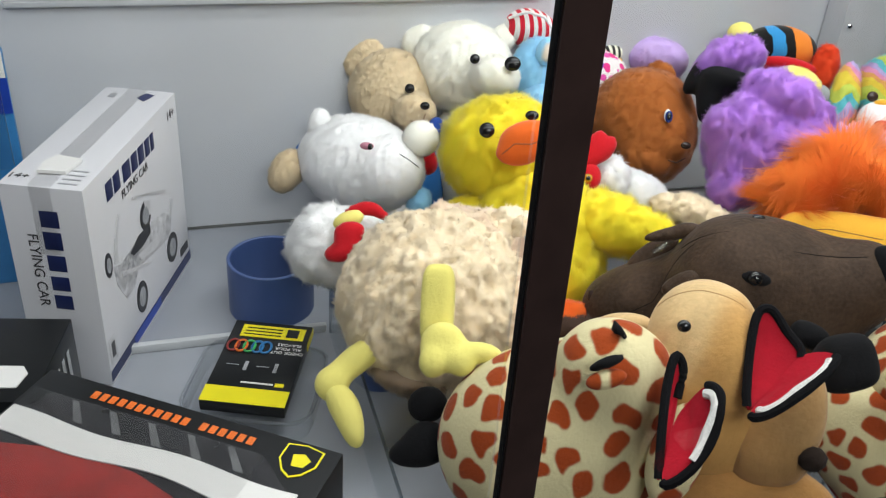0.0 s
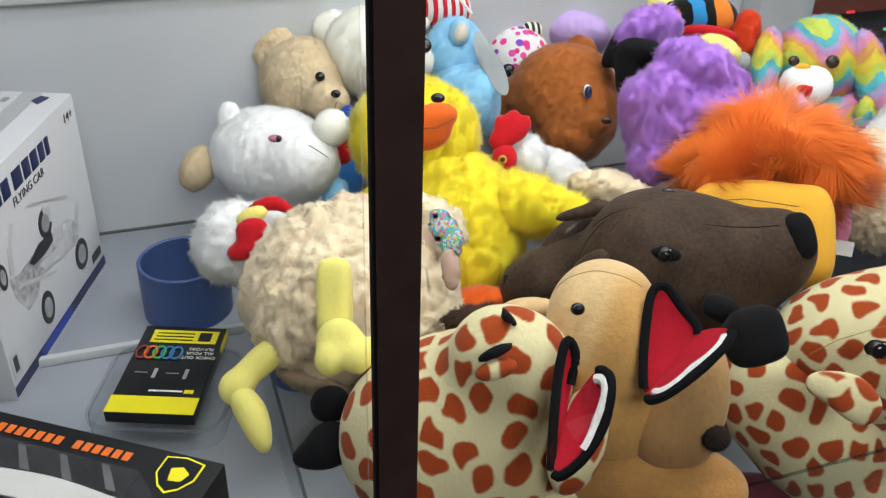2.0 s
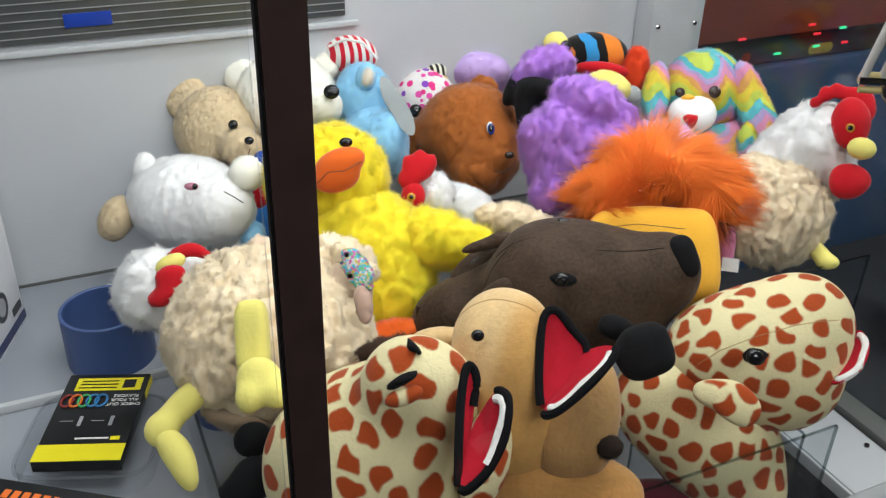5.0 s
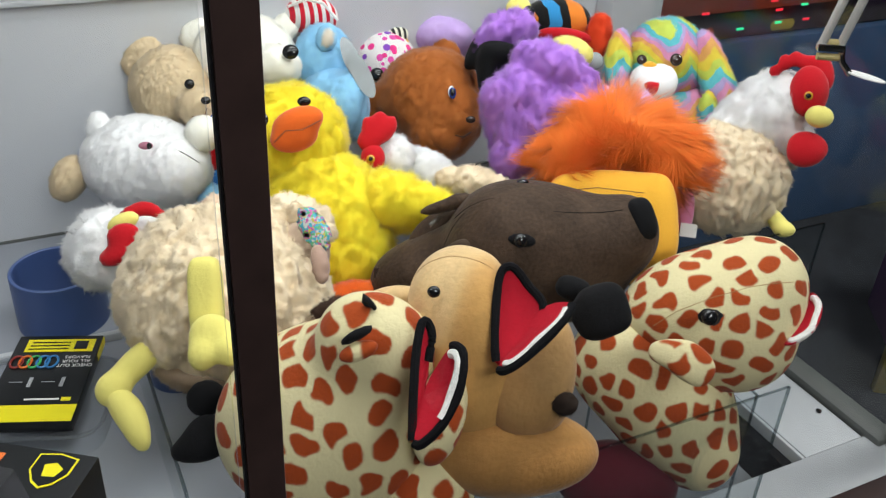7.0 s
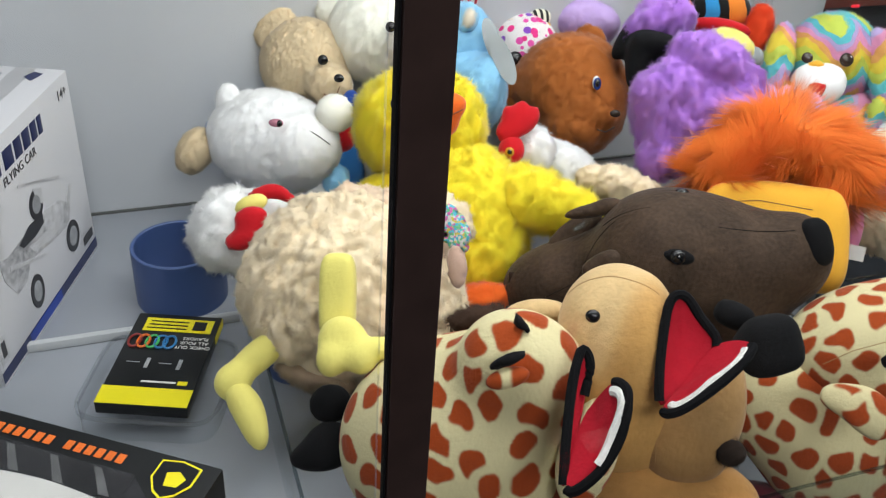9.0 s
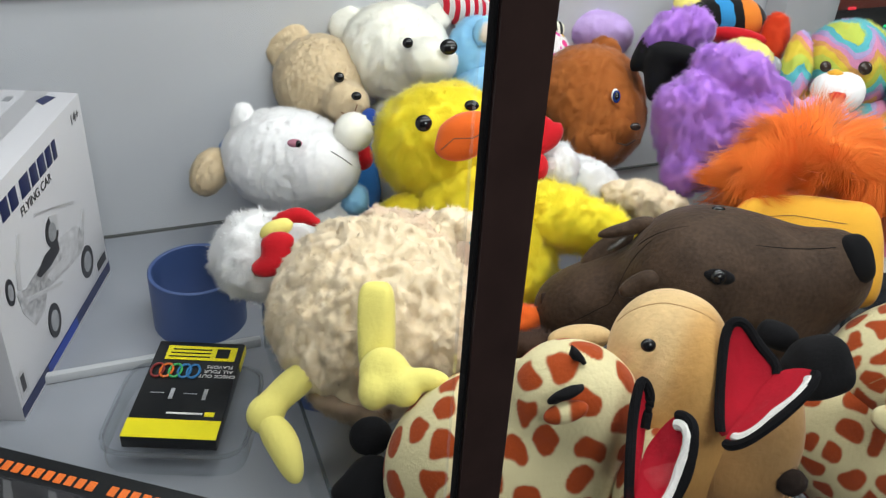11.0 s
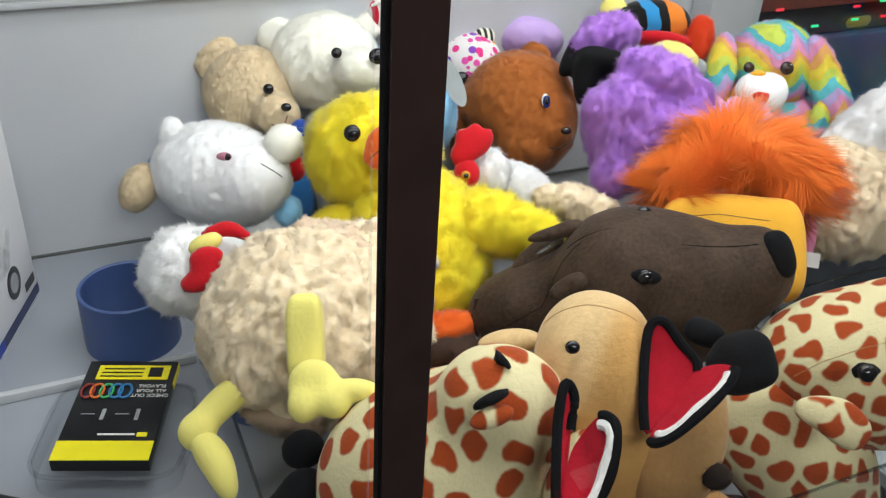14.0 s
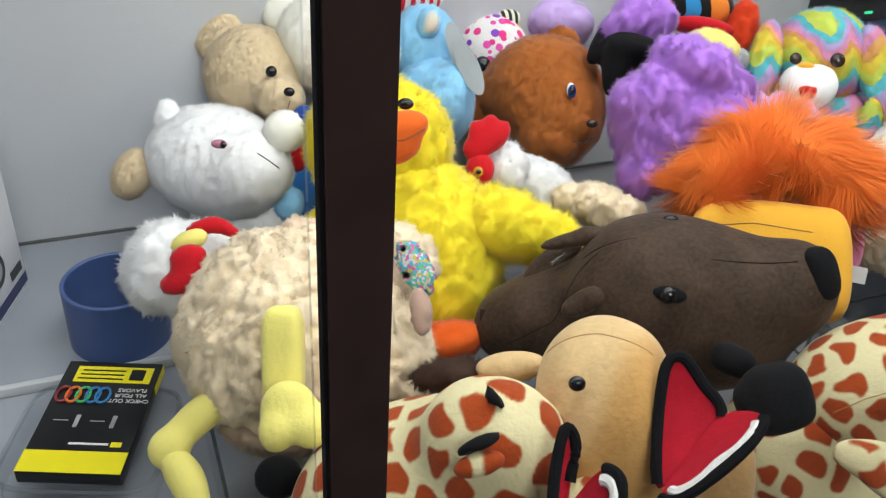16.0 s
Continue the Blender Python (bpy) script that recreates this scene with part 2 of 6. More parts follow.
def plush(name, lumps, parent, mat, blend=0.01, step=0.006, fur=0, length=0.008, width=0.0004, comb=(0, 0, -1), mess=0.5, curl=0.5, lumpy=0.0, dye=None, label="", seed=1, square=2.0, lift=0.45, tuft=0.0, cell=0.016, gather=0.4):
    """A stuffed part. fur: hairs per square centimetre; comb: which way the pile lies, or a function of the place; tuft, cell, gather:
    height, spacing and tightness of its tufts; curl: how far each tuft leans its own way; lumpy: uneven stuffing in metres;
    dye(points, colours): a printed pattern."""
    f = Form(lumps, blend, square)
    LAST["form"] = f
    v, q = f.skin(step)
    n = f.normal(v)
    if lumpy:
        v = v + n * (lumpy * wavy(v, 55, seed))[:, None]
    if tuft:
        way = np.array((0.1, 0.1, 0.98) if callable(comb) else comb, float)
        drawn = v + 0.5 * cell * np.stack([cloud(v, 2.5 * cell, seed + k, 1) for k in (2, 3, 4)], 1)
        drawn = drawn - 0.5 * (drawn @ way)[:, None] * way / (way @ way)
        v = v + n * (tuft * (0.9 * cloud(drawn, cell, seed + 7) - 0.25 + 0.5 * (0.5 - tufts(drawn, 1.3 * cell, seed)[0])))[:, None]
    if lumpy or tuft:
        fn = np.cross(v[q[:, 2]] - v[q[:, 0]], v[q[:, 3]] - v[q[:, 1]])
        n = np.zeros_like(v)
        for k in range(4):
            np.add.at(n, q[:, k], fn)
        n /= np.linalg.norm(n, axis=1, keepdims=True) + 1e-12
    col = f.colour(v)
    if dye is not None:
        col = dye(v, col, n)
    me_v, me_n, me_c = [v], [n], [np.clip(col * 1.1, 0, 0.97) if fur else col]
    faces, tris = q, np.zeros((0, 3), int)
    if fur:
        a, b, c, d = (v[q[:, k]] for k in range(4))
        area = 0.5 * np.linalg.norm(np.cross(c - a, d - b), axis=1)
        rng = np.random.RandomState(seed)
        count = int(area.sum() * 1e4 * fur * DENSE)
        pick = rng.choice(len(q), count, p=area / area.sum())
        s, t = rng.rand(count, 1), rng.rand(count, 1)
        front = n[q[pick, 0]] @ np.array([-0.37, -0.76, 0.53]) > -0.3
        pick, s, t = pick[front], s[front], t[front]
        count = len(pick)
        root = (a[pick] * (1 - s) + b[pick] * s) * (1 - t) + (d[pick] * (1 - s) + c[pick] * s) * t
        nn = n[q[pick, 0]]
        hc = f.colour(root)
        if dye is not None:
            hc = dye(root, hc, nn)
        flow = comb(root) if callable(comb) else np.tile(np.asarray(comb, float) + 1e-6, (count, 1))
        warp = root + 0.25 * cell * np.stack([wavy(root, 2.2 / cell, seed + k) for k in (2, 3, 4)], 1)
        far, way_in, lean = tufts(warp, cell, seed)
        flow = flow + curl * lean + mess * rng.normal(size=(count, 3)) * 0.6
        lie = flow - nn * (nn * flow).sum(1)[:, None]
        stand = np.where(rng.rand(count, 1) < 0.12, 1.0, lift)
        way = stand * nn + lie
        way /= np.linalg.norm(way, axis=1, keepdims=True)
        ln = length * (0.55 + 0.7 * rng.rand(count)) * (1.12 - 0.35 * far)
        tip = root + way * np.maximum(ln, length * 0.2)[:, None]
        side_in = way_in - nn * (nn * way_in).sum(1)[:, None]
        reach = np.linalg.norm(side_in, axis=1, keepdims=True) + 1e-9
        tip += gather * side_in * np.minimum(1, 0.9 * length / reach)
        way = tip - root
        way /= np.linalg.norm(way, axis=1, keepdims=True) + 1e-9
        side = np.cross(way, nn + np.array([-0.37, -0.76, 0.53]) + 0.2 * rng.normal(size=(count, 3)))
        side /= np.linalg.norm(side, axis=1, keepdims=True) + 1e-9
        side *= width * (0.7 + 0.6 * rng.rand(count, 1))
        base = len(v)
        tv = np.stack([root - side - nn * 0.0008, root + side - nn * 0.0008, tip], 1).reshape(-1, 3)
        soft = nn + 0.16 * way + 0.08 * rng.normal(size=(count, 3))
        soft /= np.linalg.norm(soft, axis=1, keepdims=True)
        shade = np.clip(hc * (1.04 + 0.14 * rng.rand(count, 1) + 0.025 * lean[:, :1]), 0, 0.97)
        me_v.append(tv), me_n.append(np.repeat(soft, 3, 0)), me_c.append(np.repeat(shade, 3, 0))
        tris = base + np.arange(3 * count).reshape(-1, 3)
    home = Vector(lumps[0][0])
    V, N, C = np.concatenate(me_v) - np.array(home), np.concatenate(me_n), np.concatenate(me_c)
    me = bpy.data.meshes.new(name)
    me.vertices.add(len(V))
    me.vertices.foreach_set("co", V.astype(np.float32).ravel())
    loops = np.concatenate([faces.ravel(), tris.ravel()])
    me.loops.add(len(loops))
    me.loops.foreach_set("vertex_index", loops.astype(np.int32))
    me.polygons.add(len(faces) + len(tris))
    starts = np.concatenate([4 * np.arange(len(faces)), 4 * len(faces) + 3 * np.arange(len(tris))])
    me.polygons.foreach_set("loop_start", starts.astype(np.int32))
    me.update(calc_edges=True)
    me.polygons.foreach_set("use_smooth", np.ones(len(me.polygons), bool))
    tint = me.attributes.new("tint", "FLOAT_COLOR", "POINT")
    tint.data.foreach_set("color", np.concatenate([C, np.ones((len(C), 1))], 1).astype(np.float32).ravel())
    if len(tris):
        me.normals_split_custom_set_from_vertices(N.astype(np.float32))
    me.materials.append(mat)
    if len(tris):
        me.materials.append(hair_of(mat))
        me.polygons.foreach_set("material_index", np.concatenate([np.zeros(len(faces)), np.ones(len(tris))]).astype(np.int32))
    ob = new(name, me)
    ob.parent, ob.location = parent, home
    return tagged(ob, label)


def stitch(points, toy, radius=0.0006, mat=None, name="seam"):
    """A seam laid on the skin of the part made last."""
    p = np.array([np.array(a) * (1 - t) + np.array(b) * t for a, b in zip(points, points[1:]) for t in np.linspace(0, 1, 9)[:-1]] + [np.array(points[-1])])
    for _ in range(6):
        p = p - LAST["form"].normal(p) * LAST["form"].dist(p)[:, None]
    return part(name, rod(p, radius, 6), mat or THREAD, toy)


def ball(name, at, r, mat, parent, label="", squash=(1, 1, 1), turn=(0, 0, 0)):
    bm = bmesh.new()
    bmesh.ops.create_uvsphere(bm, u_segments=20, v_segments=14, radius=r)
    ob = part(name, bm, mat, parent, label)
    ob.matrix_basis = pose(*at, *turn) @ Matrix.Diagonal((*squash, 1))
    return ob


# ---------- the materials of this place ----------
def pattern(name, base, build, sheen=0.3, bump=0.3, rough=0.85):
    """A pile or cloth whose colour comes from build(nodes, links, place) -> colour socket."""
    m = material(name, base, rough, 0, bump, 300, 0.07, sheen, spec=0.12)
    nt = m.node_tree
    tc = [n for n in nt.nodes if n.bl_idname == "ShaderNodeTexCoord"][0]
    mul = [n for n in nt.nodes if n.bl_idname == "ShaderNodeMix"][0]
    nt.links.new(build(nt, tc.outputs["Object"]), mul.inputs["A"])
    return m


def node(nt, kind, **values):
    n = nt.nodes.new("ShaderNode" + kind)
    for key, value in values.items():
        n.inputs[key].default_value = value
    return n


def warped(nt, place, scale, amount):
    """The place, pushed about by noise."""
    nz = node(nt, "TexNoise", Scale=scale)
    sub, mad = nt.nodes.new("ShaderNodeVectorMath"), nt.nodes.new("ShaderNodeVectorMath")
    sub.operation, mad.operation = "SUBTRACT", "MULTIPLY_ADD"
    sub.inputs[1].default_value = (0.5, 0.5, 0.5)
    mad.inputs[1].default_value = (amount, amount, amount)
    nt.links.new(place, nz.inputs["Vector"])
    nt.links.new(nz.outputs["Color"], sub.inputs[0])
    nt.links.new(sub.outputs[0], mad.inputs[0])
    nt.links.new(place, mad.inputs[2])
    return mad.outputs[0]


def stepped(nt, value, stops, smooth=False):
    r = nt.nodes.new("ShaderNodeValToRGB")
    r.color_ramp.interpolation = "LINEAR" if smooth else "CONSTANT"
    while len(r.color_ramp.elements) < len(stops):
        r.color_ramp.elements.new(0.5)
    for el, (at, colour) in zip(r.color_ramp.elements, stops):
        el.position, el.color = at, (*colour, 1)
    nt.links.new(value, r.inputs[0])
    return r.outputs[0]


def rainbow_bands(nt, place):
    sep = nt.nodes.new("ShaderNodeSeparateXYZ")
    nt.links.new(warped(nt, place, 22, 0.03), sep.inputs[0])
    fold = nt.nodes.new("ShaderNodeMath")
    fold.operation = "PINGPONG"
    fold.inputs[1].default_value = 0.03
    nt.links.new(sep.outputs["X"], fold.inputs[0])
    add = nt.nodes.new("ShaderNodeMath")
    add.operation = "ADD"
    nt.links.new(sep.outputs["Z"], add.inputs[0])
    nt.links.new(fold.outputs[0], add.inputs[1])
    scale = nt.nodes.new("ShaderNodeMath")
    scale.operation = "MULTIPLY"
    scale.inputs[1].default_value = 15.0
    nt.links.new(add.outputs[0], scale.inputs[0])
    frac = nt.nodes.new("ShaderNodeMath")
    frac.operation = "FRACT"
    nt.links.new(scale.outputs[0], frac.inputs[0])
    return stepped(nt, frac.outputs[0], [(0, (0.15, 0.58, 0.64)), (0.18, (0.62, 0.72, 0.13)), (0.36, (0.82, 0.66, 0.08)), (0.54, (0.80, 0.43, 0.14)), (0.70, (0.76, 0.33, 0.52)), (0.86, (0.52, 0.42, 0.70))])


def banded(colours, scale, axis="X", wobble=0.01):
    def build(nt, place):
        sep = nt.nodes.new("ShaderNodeSeparateXYZ")
        nt.links.new(warped(nt, place, 30, wobble), sep.inputs[0])
        mulm, frac = nt.nodes.new("ShaderNodeMath"), nt.nodes.new("ShaderNodeMath")
        mulm.operation, frac.operation = "MULTIPLY", "FRACT"
        mulm.inputs[1].default_value = scale
        nt.links.new(sep.outputs[axis], mulm.inputs[0])
        nt.links.new(mulm.outputs[0], frac.inputs[0])
        return stepped(nt, frac.outputs[0], [(k / len(colours), c) for k, c in enumerate(colours)])
    return build


def dotted(nt, place):
    v = node(nt, "TexVoronoi", Scale=72.0, Randomness=0.6)
    nt.links.new(place, v.inputs["Vector"])
    hsv = nt.nodes.new("ShaderNodeSeparateColor")
    nt.links.new(v.outputs["Color"], hsv.inputs[0])
    dye = stepped(nt, hsv.outputs[0], [(0, (0.75, 0.05, 0.25)), (0.3, (0.80, 0.45, 0.03)), (0.5, (0.25, 0.08, 0.5)), (0.75, (0.75, 0.10, 0.40))])
    less = nt.nodes.new("ShaderNodeMath")
    less.operation = "LESS_THAN"
    less.inputs[1].default_value = 0.42
    nt.links.new(v.outputs["Distance"], less.inputs[0])
    mix = nt.nodes.new("ShaderNodeMix")
    mix.data_type = "RGBA"
    mix.inputs["A"].default_value = (0.78, 0.75, 0.74, 1)
    nt.links.new(less.outputs[0], mix.inputs["Factor"])
    nt.links.new(dye, mix.inputs["B"])
    return mix.outputs["Result"]


def sequin_dots(nt, place):
    v = node(nt, "TexVoronoi", Scale=420.0)
    nt.links.new(place, v.inputs["Vector"])
    hsv = nt.nodes.new("ShaderNodeSeparateColor")
    nt.links.new(v.outputs["Color"], hsv.inputs[0])
    return stepped(nt, hsv.outputs[0], [(0, (0.1, 0.45, 0.6)), (0.25, (0.6, 0.62, 0.6)), (0.5, (0.6, 0.15, 0.4)), (0.7, (0.15, 0.5, 0.25)), (0.85, (0.6, 0.5, 0.1))])


PILE = fur_material("plush_pile")
FELT = fur_material("felt_cloth", 0.9, 0.25)
BLACK_PILE = fur_material("black_pile", 0.95, 0.03)
KNIT = fur_material("knitted_wool", 0.95, 0.2)
SHORT_DARK = fur_material("short_dark_pile", 0.62, 0.1)
SHORT_TAN = fur_material("short_fawn_pile", 0.85, 0.2)
GIRAFFE = fur_material("printed_short_pile", 0.85, 0.15)
RAINBOW = pattern("rainbow_pile", (1, 1, 1), rainbow_bands)
STRIPES = pattern("striped_cloth", (1, 1, 1), banded([(0.6, 0.02, 0.04), (0.78, 0.76, 0.74)], 85, "X", 0.002))
STRIPES_DARK = pattern("dark_striped_cloth", (1, 1, 1), banded([(0.03, 0.03, 0.03), (0.75, 0.74, 0.6)], 120, "X", 0.002))
FISH = pattern("fish_cloth", (1, 1, 1), banded([(0.75, 0.22, 0.03), (0.75, 0.22, 0.03), (0.012, 0.012, 0.012), (0.04, 0.28, 0.6), (0.012, 0.012, 0.012)], 13, "X", 0.02))
DOTS = pattern("dotted_pile", (1, 1, 1), dotted)
SEQUINS = pattern("sequins", (1, 1, 1), sequin_dots, 0, 0.6, 0.3)
# the dark pile's wide tone range paints velvet sheen bands into its colour
for short in (SHORT_DARK, SHORT_TAN, GIRAFFE):
    for n in short.node_tree.nodes:
        if n.bl_idname == "ShaderNodeMapRange":
            n.inputs["To Min"].default_value, n.inputs["To Max"].default_value = (0.93, 1.06) if short is GIRAFFE else (0.62, 1.4) if short is SHORT_DARK else (0.84, 1.14)
        if n.bl_idname == "ShaderNodeBump":
            n.inputs["Strength"].default_value = 0.5
BLACK_PLASTIC = material("black_plastic", (0.008, 0.008, 0.009), 0.12, vary=0.05)
WHITE_PLASTIC = material("white_plastic", (0.8, 0.8, 0.8), 0.25, vary=0.03)
GREY_PLASTIC = material("grey_plastic", (0.3, 0.32, 0.33), 0.25, vary=0.05)
BLUE_EYE = material("blue_eye_plastic", (0.015, 0.04, 0.20), 0.12)
AMBER_EYE = material("amber_eye_plastic", (0.55, 0.27, 0.03), 0.12)
EYE_PINK = material("pink_glitter_plastic", (0.6, 0.25, 0.33), 0.25, 0.3)
DARK_BROWN_PLASTIC = material("dark_brown_plastic", (0.035, 0.02, 0.014), 0.2)
FELT_WHITE = material("white_felt", (0.78, 0.77, 0.74), 0.9, bump=0.3, scale=400)
FELT_BLACK = material("black_felt", (0.006, 0.006, 0.007), 0.9, bump=0.3, scale=400, sheen=0.02, spec=0.1)
FELT_RED = material("red_felt", (0.44, 0.008, 0.022), 0.85, bump=0.35, scale=350, sheen=0.06, spec=0.2)
THREAD = material("brown_thread", (0.16, 0.06, 0.03), 0.8)
THREAD_FAWN = material("fawn_thread", (0.34, 0.19, 0.07), 0.8)
TAG_CARD = material("silvered_card", (0.42, 0.46, 0.48), 0.18, 0.25, vary=0.1)
LABEL_WHITE = material("white_label", (0.8, 0.8, 0.78), 0.6)
LABEL_CLEAR = glass_material("clear_film", (0.85, 0.86, 0.84), 0.1)
PANEL = material("grey_white_laminate", (0.56, 0.58, 0.61), 0.32, vary=0.02, scale=30, bump=0.02)
BED = material("pale_bed_laminate", (0.33, 0.35, 0.39), 0.25, vary=0.05, scale=24, stain=0.04)
STEEL_WHITE = material("white_painted_steel", (0.52, 0.54, 0.56), 0.35, vary=0.05, stain=0.06, scale=35)
POST_BROWN = material("dark_bronze_metal", (0.046, 0.027, 0.024), 0.35, 0.0, vary=0.18, scale=45, stain=0.1)
TRIM_GREY = material("grey_rubber_trim", (0.10, 0.105, 0.10), 0.6, vary=0.1)
DARK_GLASS = material("dark_tinted_panel", (0.085, 0.09, 0.092), 0.15, vary=0.05)
STRIPE_GREY = material("pale_grey_line", (0.26, 0.27, 0.27), 0.4)
CHROME = material("brushed_chrome", (0.62, 0.62, 0.60), 0.16, 1.0, vary=0.06)
CLEAR_BAR = material("cloudy_clear_plastic", (0.45, 0.45, 0.43), 0.12, 0.0, vary=0.1, coat=0.5)
BRASS = material("yellowed_plastic", (0.42, 0.34, 0.14), 0.4)
ACRYLIC = glass_material("clear_acrylic", (0.93, 0.95, 0.96))
ACRYLIC_EDGE = glass_material("acrylic_cut_edge", (0.62, 0.67, 0.68), 0.1)
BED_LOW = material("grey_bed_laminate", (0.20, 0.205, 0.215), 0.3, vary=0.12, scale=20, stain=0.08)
FROSTED = glass_material("frosted_plastic", (0.93, 0.94, 0.95), 0.35)
GLASS = glass_material("window_glass", (0.97, 0.985, 0.98))
PIPE_BLUE = material("blue_pvc", (0.052, 0.094, 0.245), 0.38, vary=0.06, scale=40, stain=0.03)
BOX_WHITE = material("white_coated_card", (0.66, 0.66, 0.69), 0.35, vary=0.02)
BOX_BLACK = material("black_coated_card", (0.008, 0.009, 0.010), 0.3, vary=0.1, spec=0.3)
INK_NAVY = material("navy_ink", (0.012, 0.02, 0.09), 0.35)
INK_BLUE = material("blue_ink", (0.012, 0.05, 0.36), 0.35)
INK_GREY = material("grey_ink", (0.33, 0.34, 0.36), 0.4, vary=0.25, scale=90)
INK_CAR = material("silver_grey_print", (0.46, 0.46, 0.48), 0.4, vary=0.5, scale=110)
# grey streaks of reflected light on the carton film, as colour
GLOSS_STREAK = material("painted_gloss_streak", (0.12, 0.12, 0.125), 0.35, vary=0.5, scale=60)
INK_PALE = material("pale_grey_ink", (0.55, 0.55, 0.57), 0.4, vary=0.15)
INK_DARK = material("dark_ink", (0.03, 0.03, 0.035), 0.4)
# smoky reflections of the film window, put into the colour
FILM_REFLECTION = material("painted_film_reflection", (0.025, 0.025, 0.028), 0.25, vary=0.6, scale=45)
INK_YELLOW = material("yellow_ink", (0.85, 0.75, 0.01), 0.35, vary=0.04)
INK_ORANGE = material("orange_ink", (0.75, 0.16, 0.02), 0.35)
INK_RED = material("red_print", (0.30, 0.035, 0.03), 0.3, vary=0.35, scale=40)
INK_GREEN = material("green_ink", (0.05, 0.42, 0.12), 0.35)
INK_CYAN = material("cyan_ink", (0.03, 0.18, 0.42), 0.35)
PAPER = material("white_paper_band", (0.76, 0.75, 0.73), 0.6, vary=0.03)
TAPE = glass_material("clear_tape", (0.95, 0.95, 0.95), 0.12)
CARPET = material("dark_arcade_carpet", (0.022, 0.024, 0.030), 0.95, bump=0.6, scale=120, vary=0.5)
ROOM_DARK = material("dark_room_paint", (0.035, 0.03, 0.035), 0.7, vary=0.3, scale=5)
CABINET_BLUE = material("slate_blue_cabinet", (0.045, 0.09, 0.18), 0.35, vary=0.2, scale=12)
CABINET_ORANGE = material("burnt_orange_cabinet", (0.22, 0.04, 0.017), 0.4, vary=0.2, scale=14)
CABINET_YELLOW = material("ochre_cabinet_edge", (0.30, 0.24, 0.05), 0.5, vary=0.15)
LED_RED, LED_GREEN = material("red_signal_lamp", (0.5, 0.02, 0.03), 0.3), material("green_signal_lamp", (0.02, 0.5, 0.2), 0.3)
for lamp, glow in ((LED_RED, (1, 0.03, 0.06, 1)), (LED_GREEN, (0.05, 1, 0.4, 1))):
    lamp.node_tree.nodes["Principled BSDF"].inputs["Emission Color"].default_value = glow
    lamp.node_tree.nodes["Principled BSDF"].inputs["Emission Strength"].default_value = 0.8
CABINET_PURPLE = material("purple_cabinet", (0.16, 0.03, 0.18), 0.5, vary=0.2)


def smooth_loop(corners, steps=5):
    """A closed rounded line through the corners."""
    c = [Vector(p) for p in corners]
    out = []
    for k in range(len(c)):
        p0, p1, p2, p3 = c[k - 1], c[k], c[(k + 1) % len(c)], c[(k + 2) % len(c)]
        for j in range(steps):
            t = j / steps
            out.append(0.5 * (2 * p1 + (p2 - p0) * t + (2 * p0 - 5 * p1 + 4 * p2 - p3) * t * t + (3 * p1 - p0 - 3 * p2 + p3) * t ** 3))
    return out


def jaw(corners, toy, rim=(0, 0), piped=(0, 0), radius=0.0036):
    """One jaw of a cloth mouth: hollowed red felt, a black rim along some corners and white piping along others."""
    loop = smooth_loop(corners)
    mid = sum(loop, Vector()) / len(loop)
    bm = bmesh.new()
    rings = [[bm.verts.new(mid + (p - mid) * f + Vector((0.1, 0.35, -0.3)) * 0.012 * (1 - f * f)) for p in loop] for f in (1.0, 0.75, 0.5, 0.25)]
    centre = bm.verts.new(mid + Vector((0.1, 0.35, -0.3)) * 0.012)
    for a, b in zip(rings, rings[1:]):
        for k in range(len(loop)):
            bm.faces.new((a[k], a[(k + 1) % len(loop)], b[(k + 1) % len(loop)], b[k]))
    for k in range(len(loop)):
        bm.faces.new((rings[-1][k], rings[-1][(k + 1) % len(loop)], centre))
    bmesh.ops.recalc_face_normals(bm, faces=bm.faces)
    bmesh.ops.solidify(bm, geom=bm.faces[:], thickness=0.002)
    lining = part("mouth_lining", bm, FELT_RED, toy, "red felt mouth lining")
    ring = loop + loop + loop[:1]
    if rim[1] > rim[0]:
        part("rim", rod(ring[rim[0] * 5:rim[1] * 5 + 1], radius, 8), FELT_BLACK, lining)
    if piped[1] > piped[0]:
        pts = ring[piped[0] * 5:piped[1] * 5 + 1]
        part("piping", rod([p + (mid - p).normalized() * radius * 1.8 + Vector((0, -0.0012, 0.0012)) for p in pts], radius * 1.05, 8), FELT_WHITE, lining)


def disk(name, at, half, turn, mat, toy):
    return part(name, sheet([(half[0] * math.cos(a), half[1] * math.sin(a)) for a in (2 * math.pi * k / 28 for k in range(28))], 0.0008), mat, toy, m=pose(*at, *turn))


def card(name, at, half, turn, mat, toy):
    return part(name, box((-half[0], -half[1], 0), (half[0], half[1], 0.0008), 0.0002), mat, toy, m=pose(*at, *turn))


# ---------- the machine ----------
def setting(name, bm, mat, label, category):
    return tagged(part(name, bm, mat), label, category, kind="structure")


LEFT, MID, RIGHT, FRONT, BACK = -0.62, 0.193, 1.11, 0.40, 1.23
BED_LEFT, BED_RIGHT, TOP = -0.035, -0.22, 1.05
setting("floor_bed", box((LEFT, FRONT + 0.02, BED_LEFT - 0.03), (MID + 0.05, BACK, BED_LEFT)), BED, "pale grey laminate prize bed of the machine", "bed")
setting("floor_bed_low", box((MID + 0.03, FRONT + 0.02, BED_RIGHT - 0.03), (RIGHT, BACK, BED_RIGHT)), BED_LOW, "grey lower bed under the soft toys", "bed")
